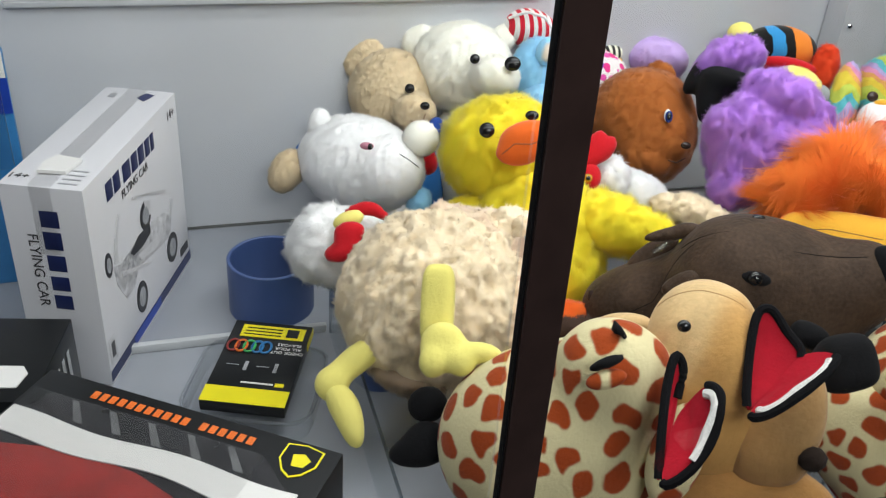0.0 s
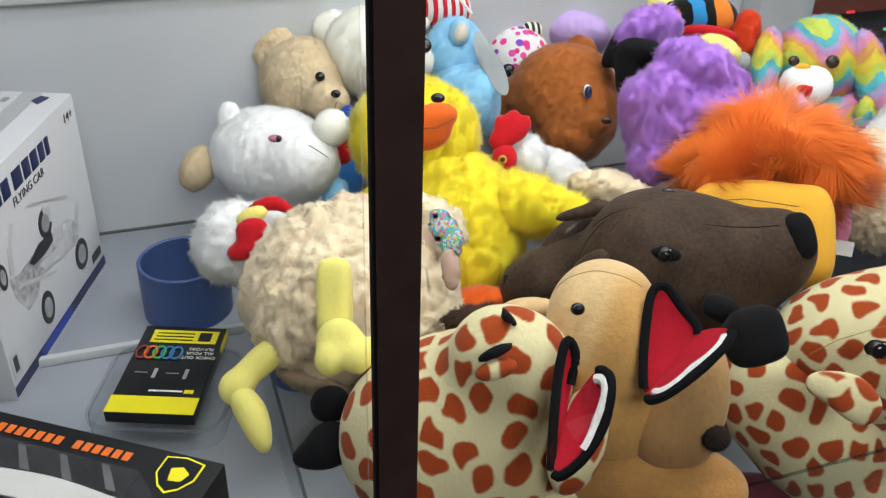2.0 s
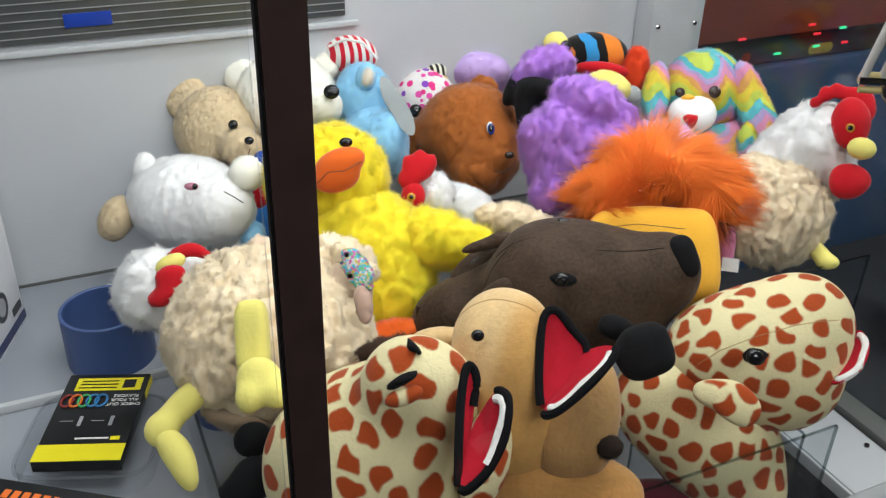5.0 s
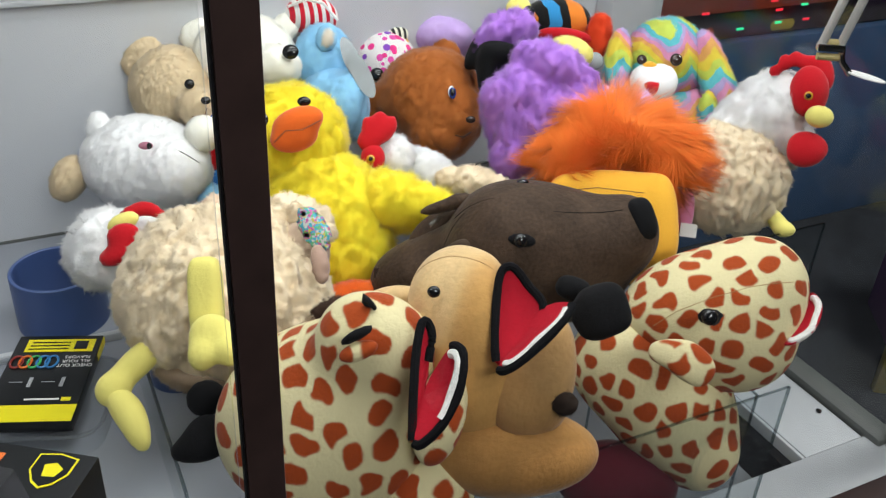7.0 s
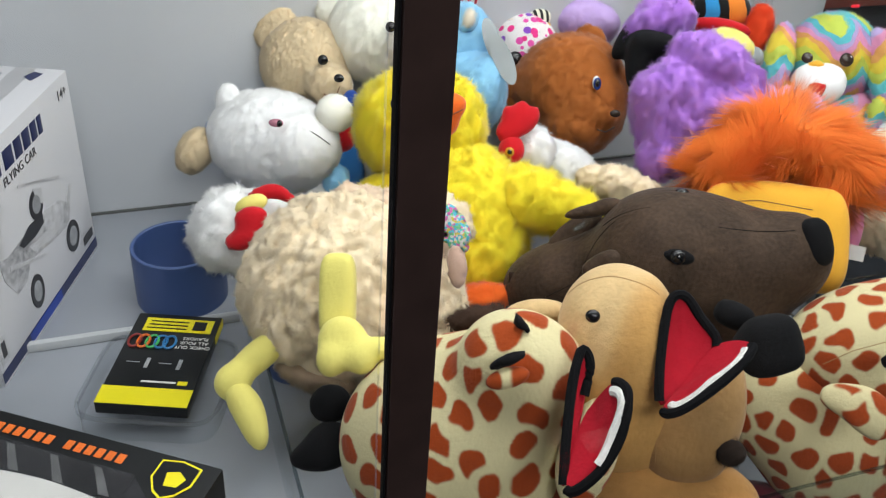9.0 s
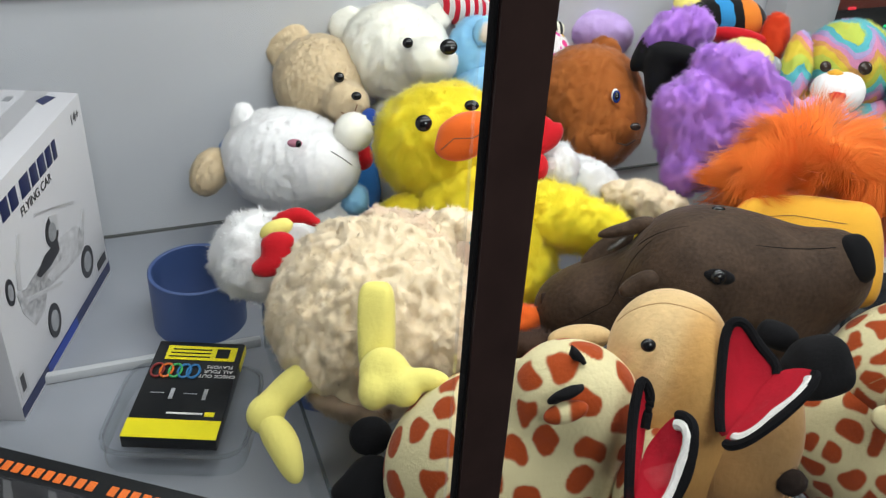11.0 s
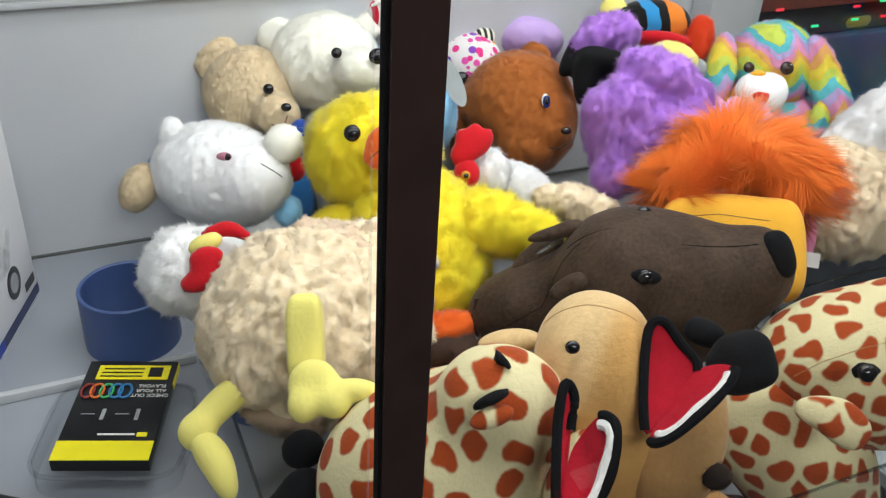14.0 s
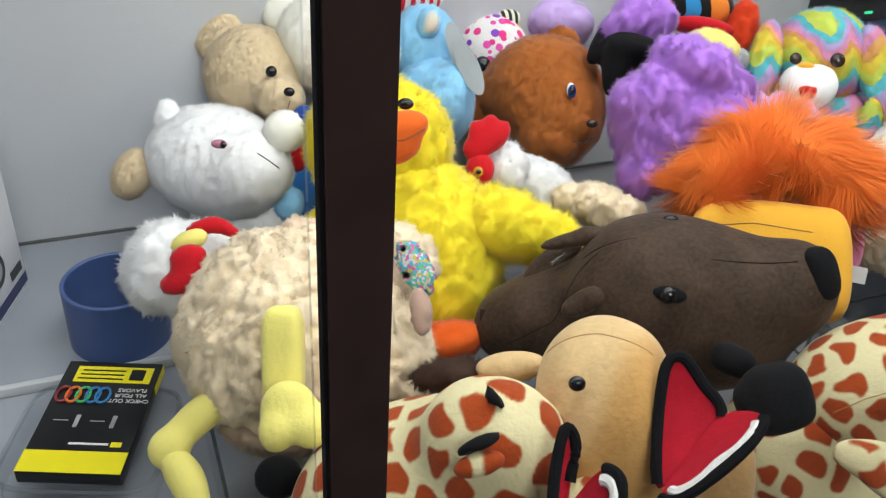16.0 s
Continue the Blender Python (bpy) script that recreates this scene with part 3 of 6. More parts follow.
setting("wall_bed_step", box((MID + 0.03, FRONT + 0.02, BED_RIGHT), (MID + 0.05, BACK, BED_LEFT - 0.03), 0), BED, "grey step between the two beds", "wall")
setting("wall_back", box((LEFT - 0.02, BACK, -0.25), (RIGHT + 0.06, BACK + 0.03, TOP), 0), PANEL, "pale grey laminate back panel", "wall")
setting("wall_west", box((LEFT - 0.02, FRONT, -0.25), (LEFT, BACK, TOP), 0), PANEL, "pale grey side panel", "wall")
setting("ceiling", box((LEFT - 0.02, FRONT - 0.02, TOP), (RIGHT + 0.06, BACK + 0.03, TOP + 0.03), 0), PANEL, "white light panel roof of the machine", "ceiling")
setting("trim_back_seam", box((LEFT, BACK - 0.004, BED_LEFT), (0.9, BACK, BED_LEFT + 0.003), 0), TRIM_GREY, "thin dark joint along the back panel", "trim")

post = setting("trim_post", box((0.180, 0.394, -0.3), (0.2055, 0.4035, TOP)), POST_BROWN, "dark bronze metal post between the windows", "post")
part("edge_strip", box((0.1785, 0.396, -0.3), (0.1798, 0.403, TOP), 0.0005), FELT_BLACK, post, "black seal strip")
for lo, hi in ((LEFT, 0.176), (0.2075, RIGHT - 0.02)):
    pane = setting("window_pane", box((lo, 0.402, -0.2), (hi, 0.406, TOP), 0), GLASS, "clear front window glass", "window")
    pane.visible_shadow = False
# sign panel in the back wall
sign = tagged(thing("sign_panel", "dark tinted glass sign panel with pale lines", "sign", (0.16, BACK, 0.309)), kind="structure")
part("backing", box((-0.33, -0.006, 0.012), (0.34, -0.001, 0.30), 0.001), DARK_GLASS, sign)
part("frame", box((-0.36, -0.009, -0.004), (0.36, -0.001, 0.004), 0.002), STEEL_WHITE, sign)
for k in range(5):
    part("line", box((-0.33, -0.0075, 0.020 + 0.011 * k), (0.34, -0.0062, 0.0214 + 0.011 * k), 0), STRIPE_GREY, sign)
part("logo_plate", box((-0.045, -0.009, 0.030), (0.015, -0.0076, 0.048), 0.0004), INK_BLUE, sign, "blue logo bar")
# back corner pillar with screws
pillar = setting("trim_pillar", box((1.022, BACK - 0.05, -0.22), (1.125, BACK - 0.003, TOP), 0.003), STEEL_WHITE, "white painted steel corner pillar", "pillar")
for x in (1.036, 1.112):
    for z in (0.265, 0.6):
        part("screw", lathe([(0.0001, 0.002), (0.003, 0.0018), (0.0042, 0)], 14), CHROME, pillar, m=pose(x, BACK - 0.0505, z, 90, 0, 0))
# side window with its rail
setting("window_side", box((RIGHT, 0.50, -0.19), (RIGHT + 0.005, BACK - 0.05, TOP), 0), GLASS, "clear side window glass", "window").visible_shadow = False
setting("trim_side_rail", box((RIGHT - 0.018, 0.52, -0.218), (RIGHT + 0.02, BACK - 0.05, -0.19), 0.003), TRIM_GREY, "grey rail under the side window", "trim")
setting("trim_corner_post", box((RIGHT - 0.006, 0.485, -0.22), (RIGHT + 0.034, 0.525, TOP), 0.003), CHROME, "polished metal corner post", "post")
setting("trim_front_sill", box((MID + 0.02, 0.475, -0.235), (RIGHT + 0.03, 0.545, -0.20), 0.003), STEEL_WHITE, "white painted steel front sill", "sill")
setting("trim_front_rail", box((LEFT, 0.408, -0.30), (RIGHT + 0.06, 0.474, -0.195), 0.004), POST_BROWN, "dark bronze front rail", "rail")
setting("wall_cabinet", box((LEFT - 0.02, 0.41, -1.0), (RIGHT + 0.06, BACK + 0.03, -0.305), 0.004), POST_BROWN, "dark lower cabinet of the machine", "cabinet")
# chute plate
plate = tagged(thing("chute_plate", "white painted steel plate beside the prize chute", "plate", (0.98, 0.63, BED_RIGHT)), kind="structure")
part("sheet_metal", box((0.0, -0.085, 0.0), (0.108, 0.13, 0.02), 0.002), STEEL_WHITE, plate)
part("lip", box((-0.006, -0.085, -0.02), (-0.001, 0.13, 0.019), 0.001), STEEL_WHITE, plate)
for x, y in ((0.09, -0.02), (0.02, 0.1)):
    part("screw", lathe([(0.0001, 0.0025), (0.004, 0.0022), (0.005, 0)], 14), CHROME, plate, m=pose(x, y, 0.0205))
# solid black slab stands in for the darkness inside the chute
part("hole_slab", box((-0.08, -0.08, -0.012), (-0.007, 0.06, 0.001), 0), BLACK_PLASTIC, plate, "black slab standing in for the dark chute opening")


def acrylic(name, lo, hi, label):
    ob = thing(name, label, "divider", lo)
    size = Vector(hi) - Vector(lo)
    pane = part("pane", box((0, 0, 0), size, 0), ACRYLIC, ob)
    pane.visible_shadow = False
    thin = min(range(3), key=lambda i: size[i])
    a = 1 - thin
    e = 0.0002
    top_lo, top_hi = [-e, -e, size[2]], [size[0] + e, size[1] + e, size[2] + 0.001]
    part("top_edge", box(top_lo, top_hi, 0.0005), ACRYLIC_EDGE, ob)
    for s in (0, 1):
        lo_e, hi_e = [-e, -e, 0], [size[0] + e, size[1] + e, size[2]]
        lo_e[a], hi_e[a] = (-0.001, 0.0005) if s == 0 else (size[a] - 0.0005, size[a] + 0.001)
        part("side_edge", box(lo_e, hi_e, 0), ACRYLIC_EDGE, ob)
    return ob


acrylic("acrylic_divider", (0.235, 0.440, BED_RIGHT), (0.757, 0.443, 0.075), "clear acrylic sheet in front of the toys")
acrylic("acrylic_divider", (0.715, 0.445, BED_RIGHT), (0.718, 0.70, 0.074), "clear acrylic sheet along the prize chute")
acrylic("acrylic_divider", (0.80, 0.705, BED_RIGHT), (1.085, 0.708, 0.065), "clear acrylic sheet behind the prize chute")
acrylic("acrylic_divider", (0.158, 0.56, BED_LEFT), (0.161, 0.93, 0.05), "clear acrylic sheet between the beds")
tray_lip = setting("trim_bed_lip", box((LEFT, 0.932, BED_LEFT), (0.155, 0.941, BED_LEFT + 0.012), 0.003), STEEL_WHITE, "white raised lip across the bed", "trim")

# ---------- light ----------
tube_light("ceiling_tube_light", (0.60, 0.50, 1.02), (0.9, 0.12), 3.6, (0.60, 0.85, 0))
tube_light("ceiling_tube_light", (0.60, 0.95, 1.02), (0.9, 0.12), 5.1, (0.60, 0.85, 0))
tube_light("ceiling_tube_light", (-0.22, 0.60, 1.02), (0.7, 0.12), 2.2, (-0.22, 0.80, 0))

# ---------- the room outside ----------
setting("ground", box((-6, -6, -1.1), (8, 8, -1.0), 0), CARPET, "dark patterned arcade carpet", "floor")
for n, lo, hi in (("wall_room_north", (-6, 7, -1), (8, 7.1, 2)), ("wall_room_south", (-6, -6.1, -1), (8, -6, 2)), ("wall_room_east", (7.9, -6, -1), (8, 7, 2)), ("wall_room_west", (-6.1, -6, -1), (-6, 7, 2))):
    setting(n, box(lo, hi, 0), ROOM_DARK, "dark painted arcade wall", "wall")
setting("ceiling_room", box((-6, -6, 2.0), (8, 7, 2.05), 0), ROOM_DARK, "dark arcade ceiling", "ceiling")
# unseen fill lamps, added to brighten the toys' fronts and the cabinets outside
tube_light("room_fill_light", (0.3, -1.3, 1.95), (1.2, 1.2), 55, (0.4, -0.6, 0))
tube_light("room_fill_light", (3.0, 0.6, 1.95), (1.0, 1.0), 75, (3.2, 1.0, 0))
cab = thing("arcade_cabinet", "slate blue arcade cabinet with an orange top", "arcade machine", (1.5, 2.1, -1.0))
part("body", box((0, 0, 0.0), (2.6, 0.6, 0.775), 0.01), CABINET_BLUE, cab)
part("window", box((0, 0.03, 0.78), (2.6, 0.6, 0.875), 0.005), ROOM_DARK, cab)
for x, w, mat in ((0.45, 0.07, CABINET_PURPLE), (0.62, 0.05, CABINET_ORANGE), (0.9, 0.12, CABINET_YELLOW)):
    part("prize", bm_box(bmesh.new(), (x, 0.026, 0.782), (x + w, 0.06, 0.83), 0.02), mat, cab)
part("marquee", box((0, -0.01, 0.88), (2.6, 0.6, 1.4), 0.01), CABINET_ORANGE, cab)
for x, z, mat in ((0.853, 0.906, LED_RED), (0.883, 0.874, LED_RED), (0.991, 0.884, LED_GREEN), (1.014, 0.833, LED_RED), (0.891, 0.832, LED_GREEN), (0.574, 0.886, LED_RED), (0.730, 0.824, LED_GREEN)):
    part("signal_lamp", box((x - 0.014, -0.016, z - 0.004), (x + 0.014, -0.0105, z + 0.004), 0.002), mat, cab, "small glowing signal lamp")
edge = thing("cabinet_edge", "ochre and purple side of a neighbouring machine", "arcade machine", (2.2, 1.22, -1.0), -35)
part("edge_panel", box((0, 0, 0), (0.10, 0.03, 0.45), 0.004), CABINET_YELLOW, edge)
part("side_panel", box((0.10, 0.005, 0), (0.6, 0.5, 0.45), 0.006), CABINET_PURPLE, edge)


# ---------- prizes on the upper bed ----------
def white_box():
    """White carton, 27 cm long, 9 cm wide, 25 cm high; x along its long side, y across, origin at the near lower corner."""
    L, W, H = 0.279, 0.089, 0.252
    b = thing("toy_carton", "white toy carton with navy lettering and a flying car picture", "box", (-0.103, 0.879, BED_LEFT), 69.4)
    part("carton", box((0, 0, 0), (L, W, H), 0.0012), BOX_WHITE, b)
    # long face looks along -y
    face = lambda x, z, rz=0: pose(x, -0.0006, z, 90, 0, 0) @ pose(0, 0, 0, 0, 0, rz)
    front = lambda y, z, rz=0: pose(-0.0006, y, z, 90, 0, -90) @ pose(0, 0, 0, 0, 0, rz)
    for k, (x0, w) in enumerate(((0.050, 0.019), (0.071, 0.019), (0.097, 0.024), (0.123, 0.019), (0.144, 0.019), (0.165, 0.016), (0.183, 0.012))):
        part("brand_bar", box((x0, -0.0008, 0.2125), (x0 + 0.9 * w, -0.0003, 0.2345), 0.0003), INK_NAVY, b)
    letters("FLYING CAR", 0.0145, INK_DARK, b, face(0.128, 0.2015))
    letters("14+", 0.017, INK_DARK, b, face(0.255, 0.232))
    for z, h in ((0.135, 0.022), (0.108, 0.024), (0.081, 0.022), (0.056, 0.02), (0.032, 0.02)):
        part("brand_bar", box((-0.0008, 0.030, z + 0.07), (-0.0003, 0.050, z + 0.07 + 0.9 * h), 0.0003), INK_NAVY, b)
    letters("FLYING CAR", 0.0165, INK_DARK, b, front(0.062, 0.150, -90))
    # blue band rising along the foot of the long face
    part("band", sheet([(0.0, 0.0045), (0.279, 0.0045), (0.279, 0.018), (0.0, 0.018)], 0.0005), INK_NAVY, b, m=pose(0, -0.0002, 0, 90, 0, 0))
    part("band", sheet([(0.07, 0.0045), (0.16, 0.0045), (0.16, 0.0175), (0.07, 0.0175)], 0.0008), INK_BLUE, b, m=pose(0, -0.0002, 0, 90, 0, 0))
    part("brand_bar", box((0.243, -0.0008, 0.026), (0.272, -0.0003, 0.038), 0), INK_DARK, b)
    part("mark", box((0.004, -0.0008, 0.026), (0.023, -0.0004, 0.058), 0), INK_PALE, b)
    part("mark", box((0.009, -0.0010, 0.032), (0.018, -0.0006, 0.052), 0), INK_DARK, b)
    # printed picture of the car
    pic = part("picture", sheet([(0.0625, 0.1263), (0.0914, 0.1279), (0.1480, 0.1303), (0.2003, 0.1196), (0.2244, 0.0995), (0.2124, 0.0778), (0.1671, 0.0830), (0.1063, 0.0948), (0.0910, 0.0776), (0.0659, 0.0762), (0.0470, 0.1062), (0.0423, 0.1345)], 0.0004), INK_CAR, b, "printed grey flying car", m=pose(0, -0.0002, 0, 90, 0, 0))
    part("picture_cockpit", sheet([(0.0903, 0.1243), (0.1175, 0.1322), (0.1529, 0.1289), (0.1525, 0.1166), (0.1272, 0.1133), (0.0977, 0.1164)], 0.0007), INK_DARK, pic)
    part("picture_nose", sheet([(0.1108, 0.1098), (0.1510, 0.1039), (0.1903, 0.1044), (0.1969, 0.0866), (0.1576, 0.0886), (0.1178, 0.0989)], 0.0006), INK_PALE, pic)
    for x, z, rx, rz in ((0.0319, 0.1431, 0.0088, 0.0154), (0.1070, 0.0519, 0.0161, 0.0213), (0.2168, 0.0583, 0.0184, 0.0209), (0.1440, 0.1456, 0.0165, 0.0179)):
        oval = lambda f: [(x + f * rx * math.cos(a), z + f * rz * math.sin(a)) for a in (2 * math.pi * k / 22 for k in range(22))]
        wheel = part("picture_wheel", sheet(oval(1.0), 0.0008), INK_DARK, pic)
        part("picture_hub", sheet(oval(0.62), 0.0010), INK_GREY, wheel)
    for line in ([(0.1116, 0.1844), (0.2103, 0.1474), (0.2092, 0.1435), (0.1141, 0.1864)], [(0.0572, 0.1647), (0.0699, 0.1879), (0.0761, 0.1845), (0.0615, 0.1610)], [(0.2149, 0.1047), (0.2279, 0.1257), (0.2353, 0.1218), (0.2220, 0.0999)], [(0.0603, 0.1105), (0.1413, 0.0777), (0.1461, 0.0794), (0.0620, 0.1159)], [(0.1427, 0.1656), (0.1614, 0.1580), (0.1610, 0.1385), (0.1467, 0.1441)], [(0.0542, 0.1664), (0.0618, 0.1621), (0.0540, 0.1315), (0.0464, 0.1361)]):
        part("picture_blade", sheet(line, 0.0009), INK_PALE, pic)
    # lid: tape, flap and small prints
    part("tape", box((0.002, 0.034, H + 0.0002), (L - 0.002, 0.058, H + 0.0008), 0), TAPE, b)
    part("tape_end", box((-0.0012, 0.034, H - 0.08), (-0.0004, 0.056, H + 0.0006), 0), TAPE, b)
    part("torn_label", sheet([(0.03, 0.03), (0.062, 0.026), (0.067, 0.055), (0.05, 0.062), (0.028, 0.06)], 0.004), PAPER, b, m=pose(0, 0, H + 0.001))
    for k in range(4):
        part("print_line", box((0.010 + 0.010 * k, 0.010, H + 0.0003), (0.0125 + 0.010 * k, 0.030, H + 0.0007), 0), INK_GREY, b)
    letters("14+", 0.015, INK_DARK, b, pose(0.02, 0.076, H + 0.0006, 0, 0, -90))
    part("print", sheet([(0.24, 0.026), (0.262, 0.02), (0.266, 0.032), (0.25, 0.038)], 0.0006), INK_NAVY, b, m=pose(0, 0, H + 0.0002))
    part("print", sheet([(0.245, 0.066), (0.258, 0.066), (0.258, 0.074), (0.245, 0.074)], 0.0006), INK_GREY, b, m=pose(0, 0, H + 0.0002))


white_box()


def gadget_box():
    """Flat black carton with yellow ends, on a frosted tray."""
    W, L, T = 0.093, 0.149, 0.014
    b = thing("gadget_carton", "flat black carton with bright yellow bands", "box", (-0.009, 0.779, BED_LEFT + 0.031), -20.5)
    part("carton", box((0, 0, 0), (W, L, T), 0.001), BOX_BLACK, b)
    z = T + 0.0002
    flat = lambda x0, y0, x1, y1, mat, name, up=0.0: part(name, box((x0, y0, z + up), (x1, y1, z + up + 0.0005), 0), mat, b)
    flat(0.0, 0.0, W, 0.026, INK_YELLOW, "yellow_band")
    flat(0.012, 0.118, W - 0.006, 0.141, INK_YELLOW, "yellow_panel")
    part("yellow_edge", box((W + 0.0001, 0.115, 0.003), (W + 0.0007, L, T - 0.002), 0), INK_YELLOW, b)
    for k, mat in enumerate((INK_RED, INK_ORANGE, INK_GREEN, INK_CYAN, INK_CYAN)):
        x = 0.010 + 0.0095 * k
        part("band_picture", rod([(x + 0.0065 * math.cos(a), 0.099 + 0.0105 * math.sin(a), z + 0.001) for a in (2 * math.pi * j / 16 for j in range(17))], 0.0014, 6), mat, b)
    for k, line in enumerate(("CHECK OUT", "ALL FOUR", "FLAVORS")):
        letters(line, 0.0068, PAPER, b, pose(0.074, 0.093 + 0.0075 * k, z + 0.0003, 0, 0, 180))
    for k in range(3):
        flat(0.016 + 0.001 * k, 0.122 + 0.006 * k, 0.060, 0.1235 + 0.006 * k, BOX_BLACK, "print_line", 0.0006)
    flat(0.066, 0.122, 0.080, 0.137, BOX_BLACK, "print_block", 0.0006)
    flat(0.036, 0.034, 0.072, 0.0365, PAPER, "brand_bar")
    flat(0.074, 0.032, 0.084, 0.038, INK_YELLOW, "brand_bar")
    for x in (0.032, 0.066):
        flat(x, 0.056, x + 0.004, 0.072, INK_GREY, "print_block")
        flat(x - 0.02, 0.064, x - 0.006, 0.065, INK_GREY, "print_line")


gadget_box()


def frosted_tray():
    t = thing("frosted_tray", "frosted clear plastic tray under the black carton", "tray", (0.056, 0.822, BED_LEFT), -20.5)
    pts = [(0.072 * (abs(math.cos(a)) ** 0.35) * (1 if math.cos(a) > 0 else -1), 0.068 * (abs(math.sin(a)) ** 0.35) * (1 if math.sin(a) > 0 else -1)) for a in (2 * math.pi * (k + 0.5) / 40 for k in range(40))]
    bm = sheet(pts, 0.029)
    part("body", bm, FROSTED, t)
    part("rim", rod([(x * 1.01, y * 1.01, 0.027) for x, y in pts + pts[:1]], 0.0025, 6), FROSTED, t)


frosted_tray()


def pipe(at, r, h, label):
    p = thing("pvc_pipe", label, "pipe", at)
    part("wall", lathe([(r - 0.005, 0.0), (r, 0.0), (r, h - 0.001), (r - 0.001, h), (r - 0.004, h), (r - 0.005, h - 0.001), (r - 0.005, 0.0)], 56), PIPE_BLUE, p)


pipe((0.0945, 1.008, BED_LEFT), 0.0553, 0.075, "short upright blue PVC pipe on the bed")
pipe((0.203, 0.835, BED_LEFT), 0.032, 0.03, "low blue PVC ring under the hen")


def car_box():
    """Dark carton with a clear film window, its long edge along x."""
    b = thing("car_carton", "black toy car carton with orange lettering and a film window", "box", (-0.119, 0.638, BED_LEFT), -34.4)
    H = 0.215
    L, W = 0.258, 0.20
    part("carton", box((0, -W, 0), (L, 0, H), 0.0015), BOX_BLACK, b)
    z = H + 0.0002
    for k in range(18):
        if k == 11:
            continue
        part("brand_bar", box((0.050 + 0.0080 * k, -0.0185, z), (0.0556 + 0.0080 * k, -0.0102, z + 0.0005), 0.0004), INK_ORANGE, b)
    shield = [(0.216, -0.006), (0.231, -0.003), (0.246, -0.006), (0.246, -0.022), (0.239, -0.033), (0.231, -0.038), (0.223, -0.033), (0.216, -0.022)]
    logo = part("logo_shield", sheet(shield, 0.0006), INK_YELLOW, b, "yellow edged shield", m=pose(0, 0, z))
    cx, cy = 0.231, -0.019
    part("logo_field", sheet([(cx + (x - cx) * 0.9, cy + (y - cy) * 0.9) for x, y in shield], 0.0009), BOX_BLACK, logo)
    part("logo_mark", sheet([(0.225, -0.016), (0.233, -0.013), (0.240, -0.018), (0.237, -0.026), (0.228, -0.027)], 0.0012), INK_YELLOW, logo)
    # wavy white paper band over the film
    n = 24
    top = [(-0.02 + 0.29 * k / n, -0.050 + 0.0025 * math.sin(k * 0.55)) for k in range(n + 1)]
    low = [(x, y - 0.0245 - 0.002 * math.sin(k * 0.4)) for k, (x, y) in enumerate(top)]
    part("paper_band", sheet([p for p in top if 0.001 < p[0] < L - 0.006] + [p for p in low[::-1] if 0.001 < p[0] < L - 0.006], 0.0012), PAPER, b, m=pose(0, 0, z + 0.0006))
    part("car_print", sheet([(0.02, -0.085), (0.07, -0.072), (0.13, -0.074), (0.17, -0.085), (0.19, -0.12), (0.17, -0.18), (0.02, -0.18)], 0.0005), INK_RED, b, m=pose(0, 0, z))
    # painted reflections on the film: a mottled smoky sheet and slanting grey streaks
    part("window_reflection", sheet([(0.02, -0.024), (0.12, -0.023), (0.205, -0.024), (0.235, -0.05), (0.235, -0.19), (0.012, -0.19), (0.012, -0.05)], 0.0003), FILM_REFLECTION, b, m=pose(0, 0, z))
    for k in range(5):
        part("reflection_streak", sheet([(0.04 + 0.034 * k, -0.026), (0.046 + 0.034 * k, -0.026), (0.064 + 0.034 * k, -0.046), (0.056 + 0.034 * k, -0.046)], 0.0005), GLOSS_STREAK, b, m=pose(0, 0, z))
    part("film", box((0.006, -W + 0.01, z + 0.0022), (L - 0.05, -0.026, z + 0.0028), 0), TAPE, b)


car_box()


def side_box():
    b = thing("dark_carton", "dark carton with a white paper band", "box", (-0.315, 0.78, BED_LEFT), -12)
    part("carton", box((0, -0.07, 0), (0.186, 0.055, 0.155), 0.0015), BOX_BLACK, b)
    part("paper_band", sheet([(0.02, -0.02), (0.165, -0.022), (0.172, -0.032), (0.168, -0.052), (0.02, -0.055)], 0.001), PAPER, b, m=pose(0, 0, 0.1556))
    for k in range(6):
        part("print_line", box((0.1862, -0.05 + 0.015 * k, 0.10), (0.1867, -0.043 + 0.015 * k, 0.135), 0), INK_GREY, b)


side_box()


def blister_pack():
    b = thing("blister_pack", "blue and white hanging pack leaning on the back", "package", (-0.28, 1.12, BED_LEFT), 4)
    part("card", box((0, 0, 0), (0.085, 0.012, 0.32), 0.002), INK_CYAN, b)
    part("header", box((0.0, -0.001, 0.285), (0.084, -0.0002, 0.319), 0.0003), PAPER, b)
    part("blister", box((0.01, -0.012, 0.17), (0.076, -0.001, 0.275), 0.005), FROSTED, b)
    part("band", box((0, -0.0012, 0.24), (0.085, -0.0004, 0.285), 0), INK_BLUE, b)


blister_pack()


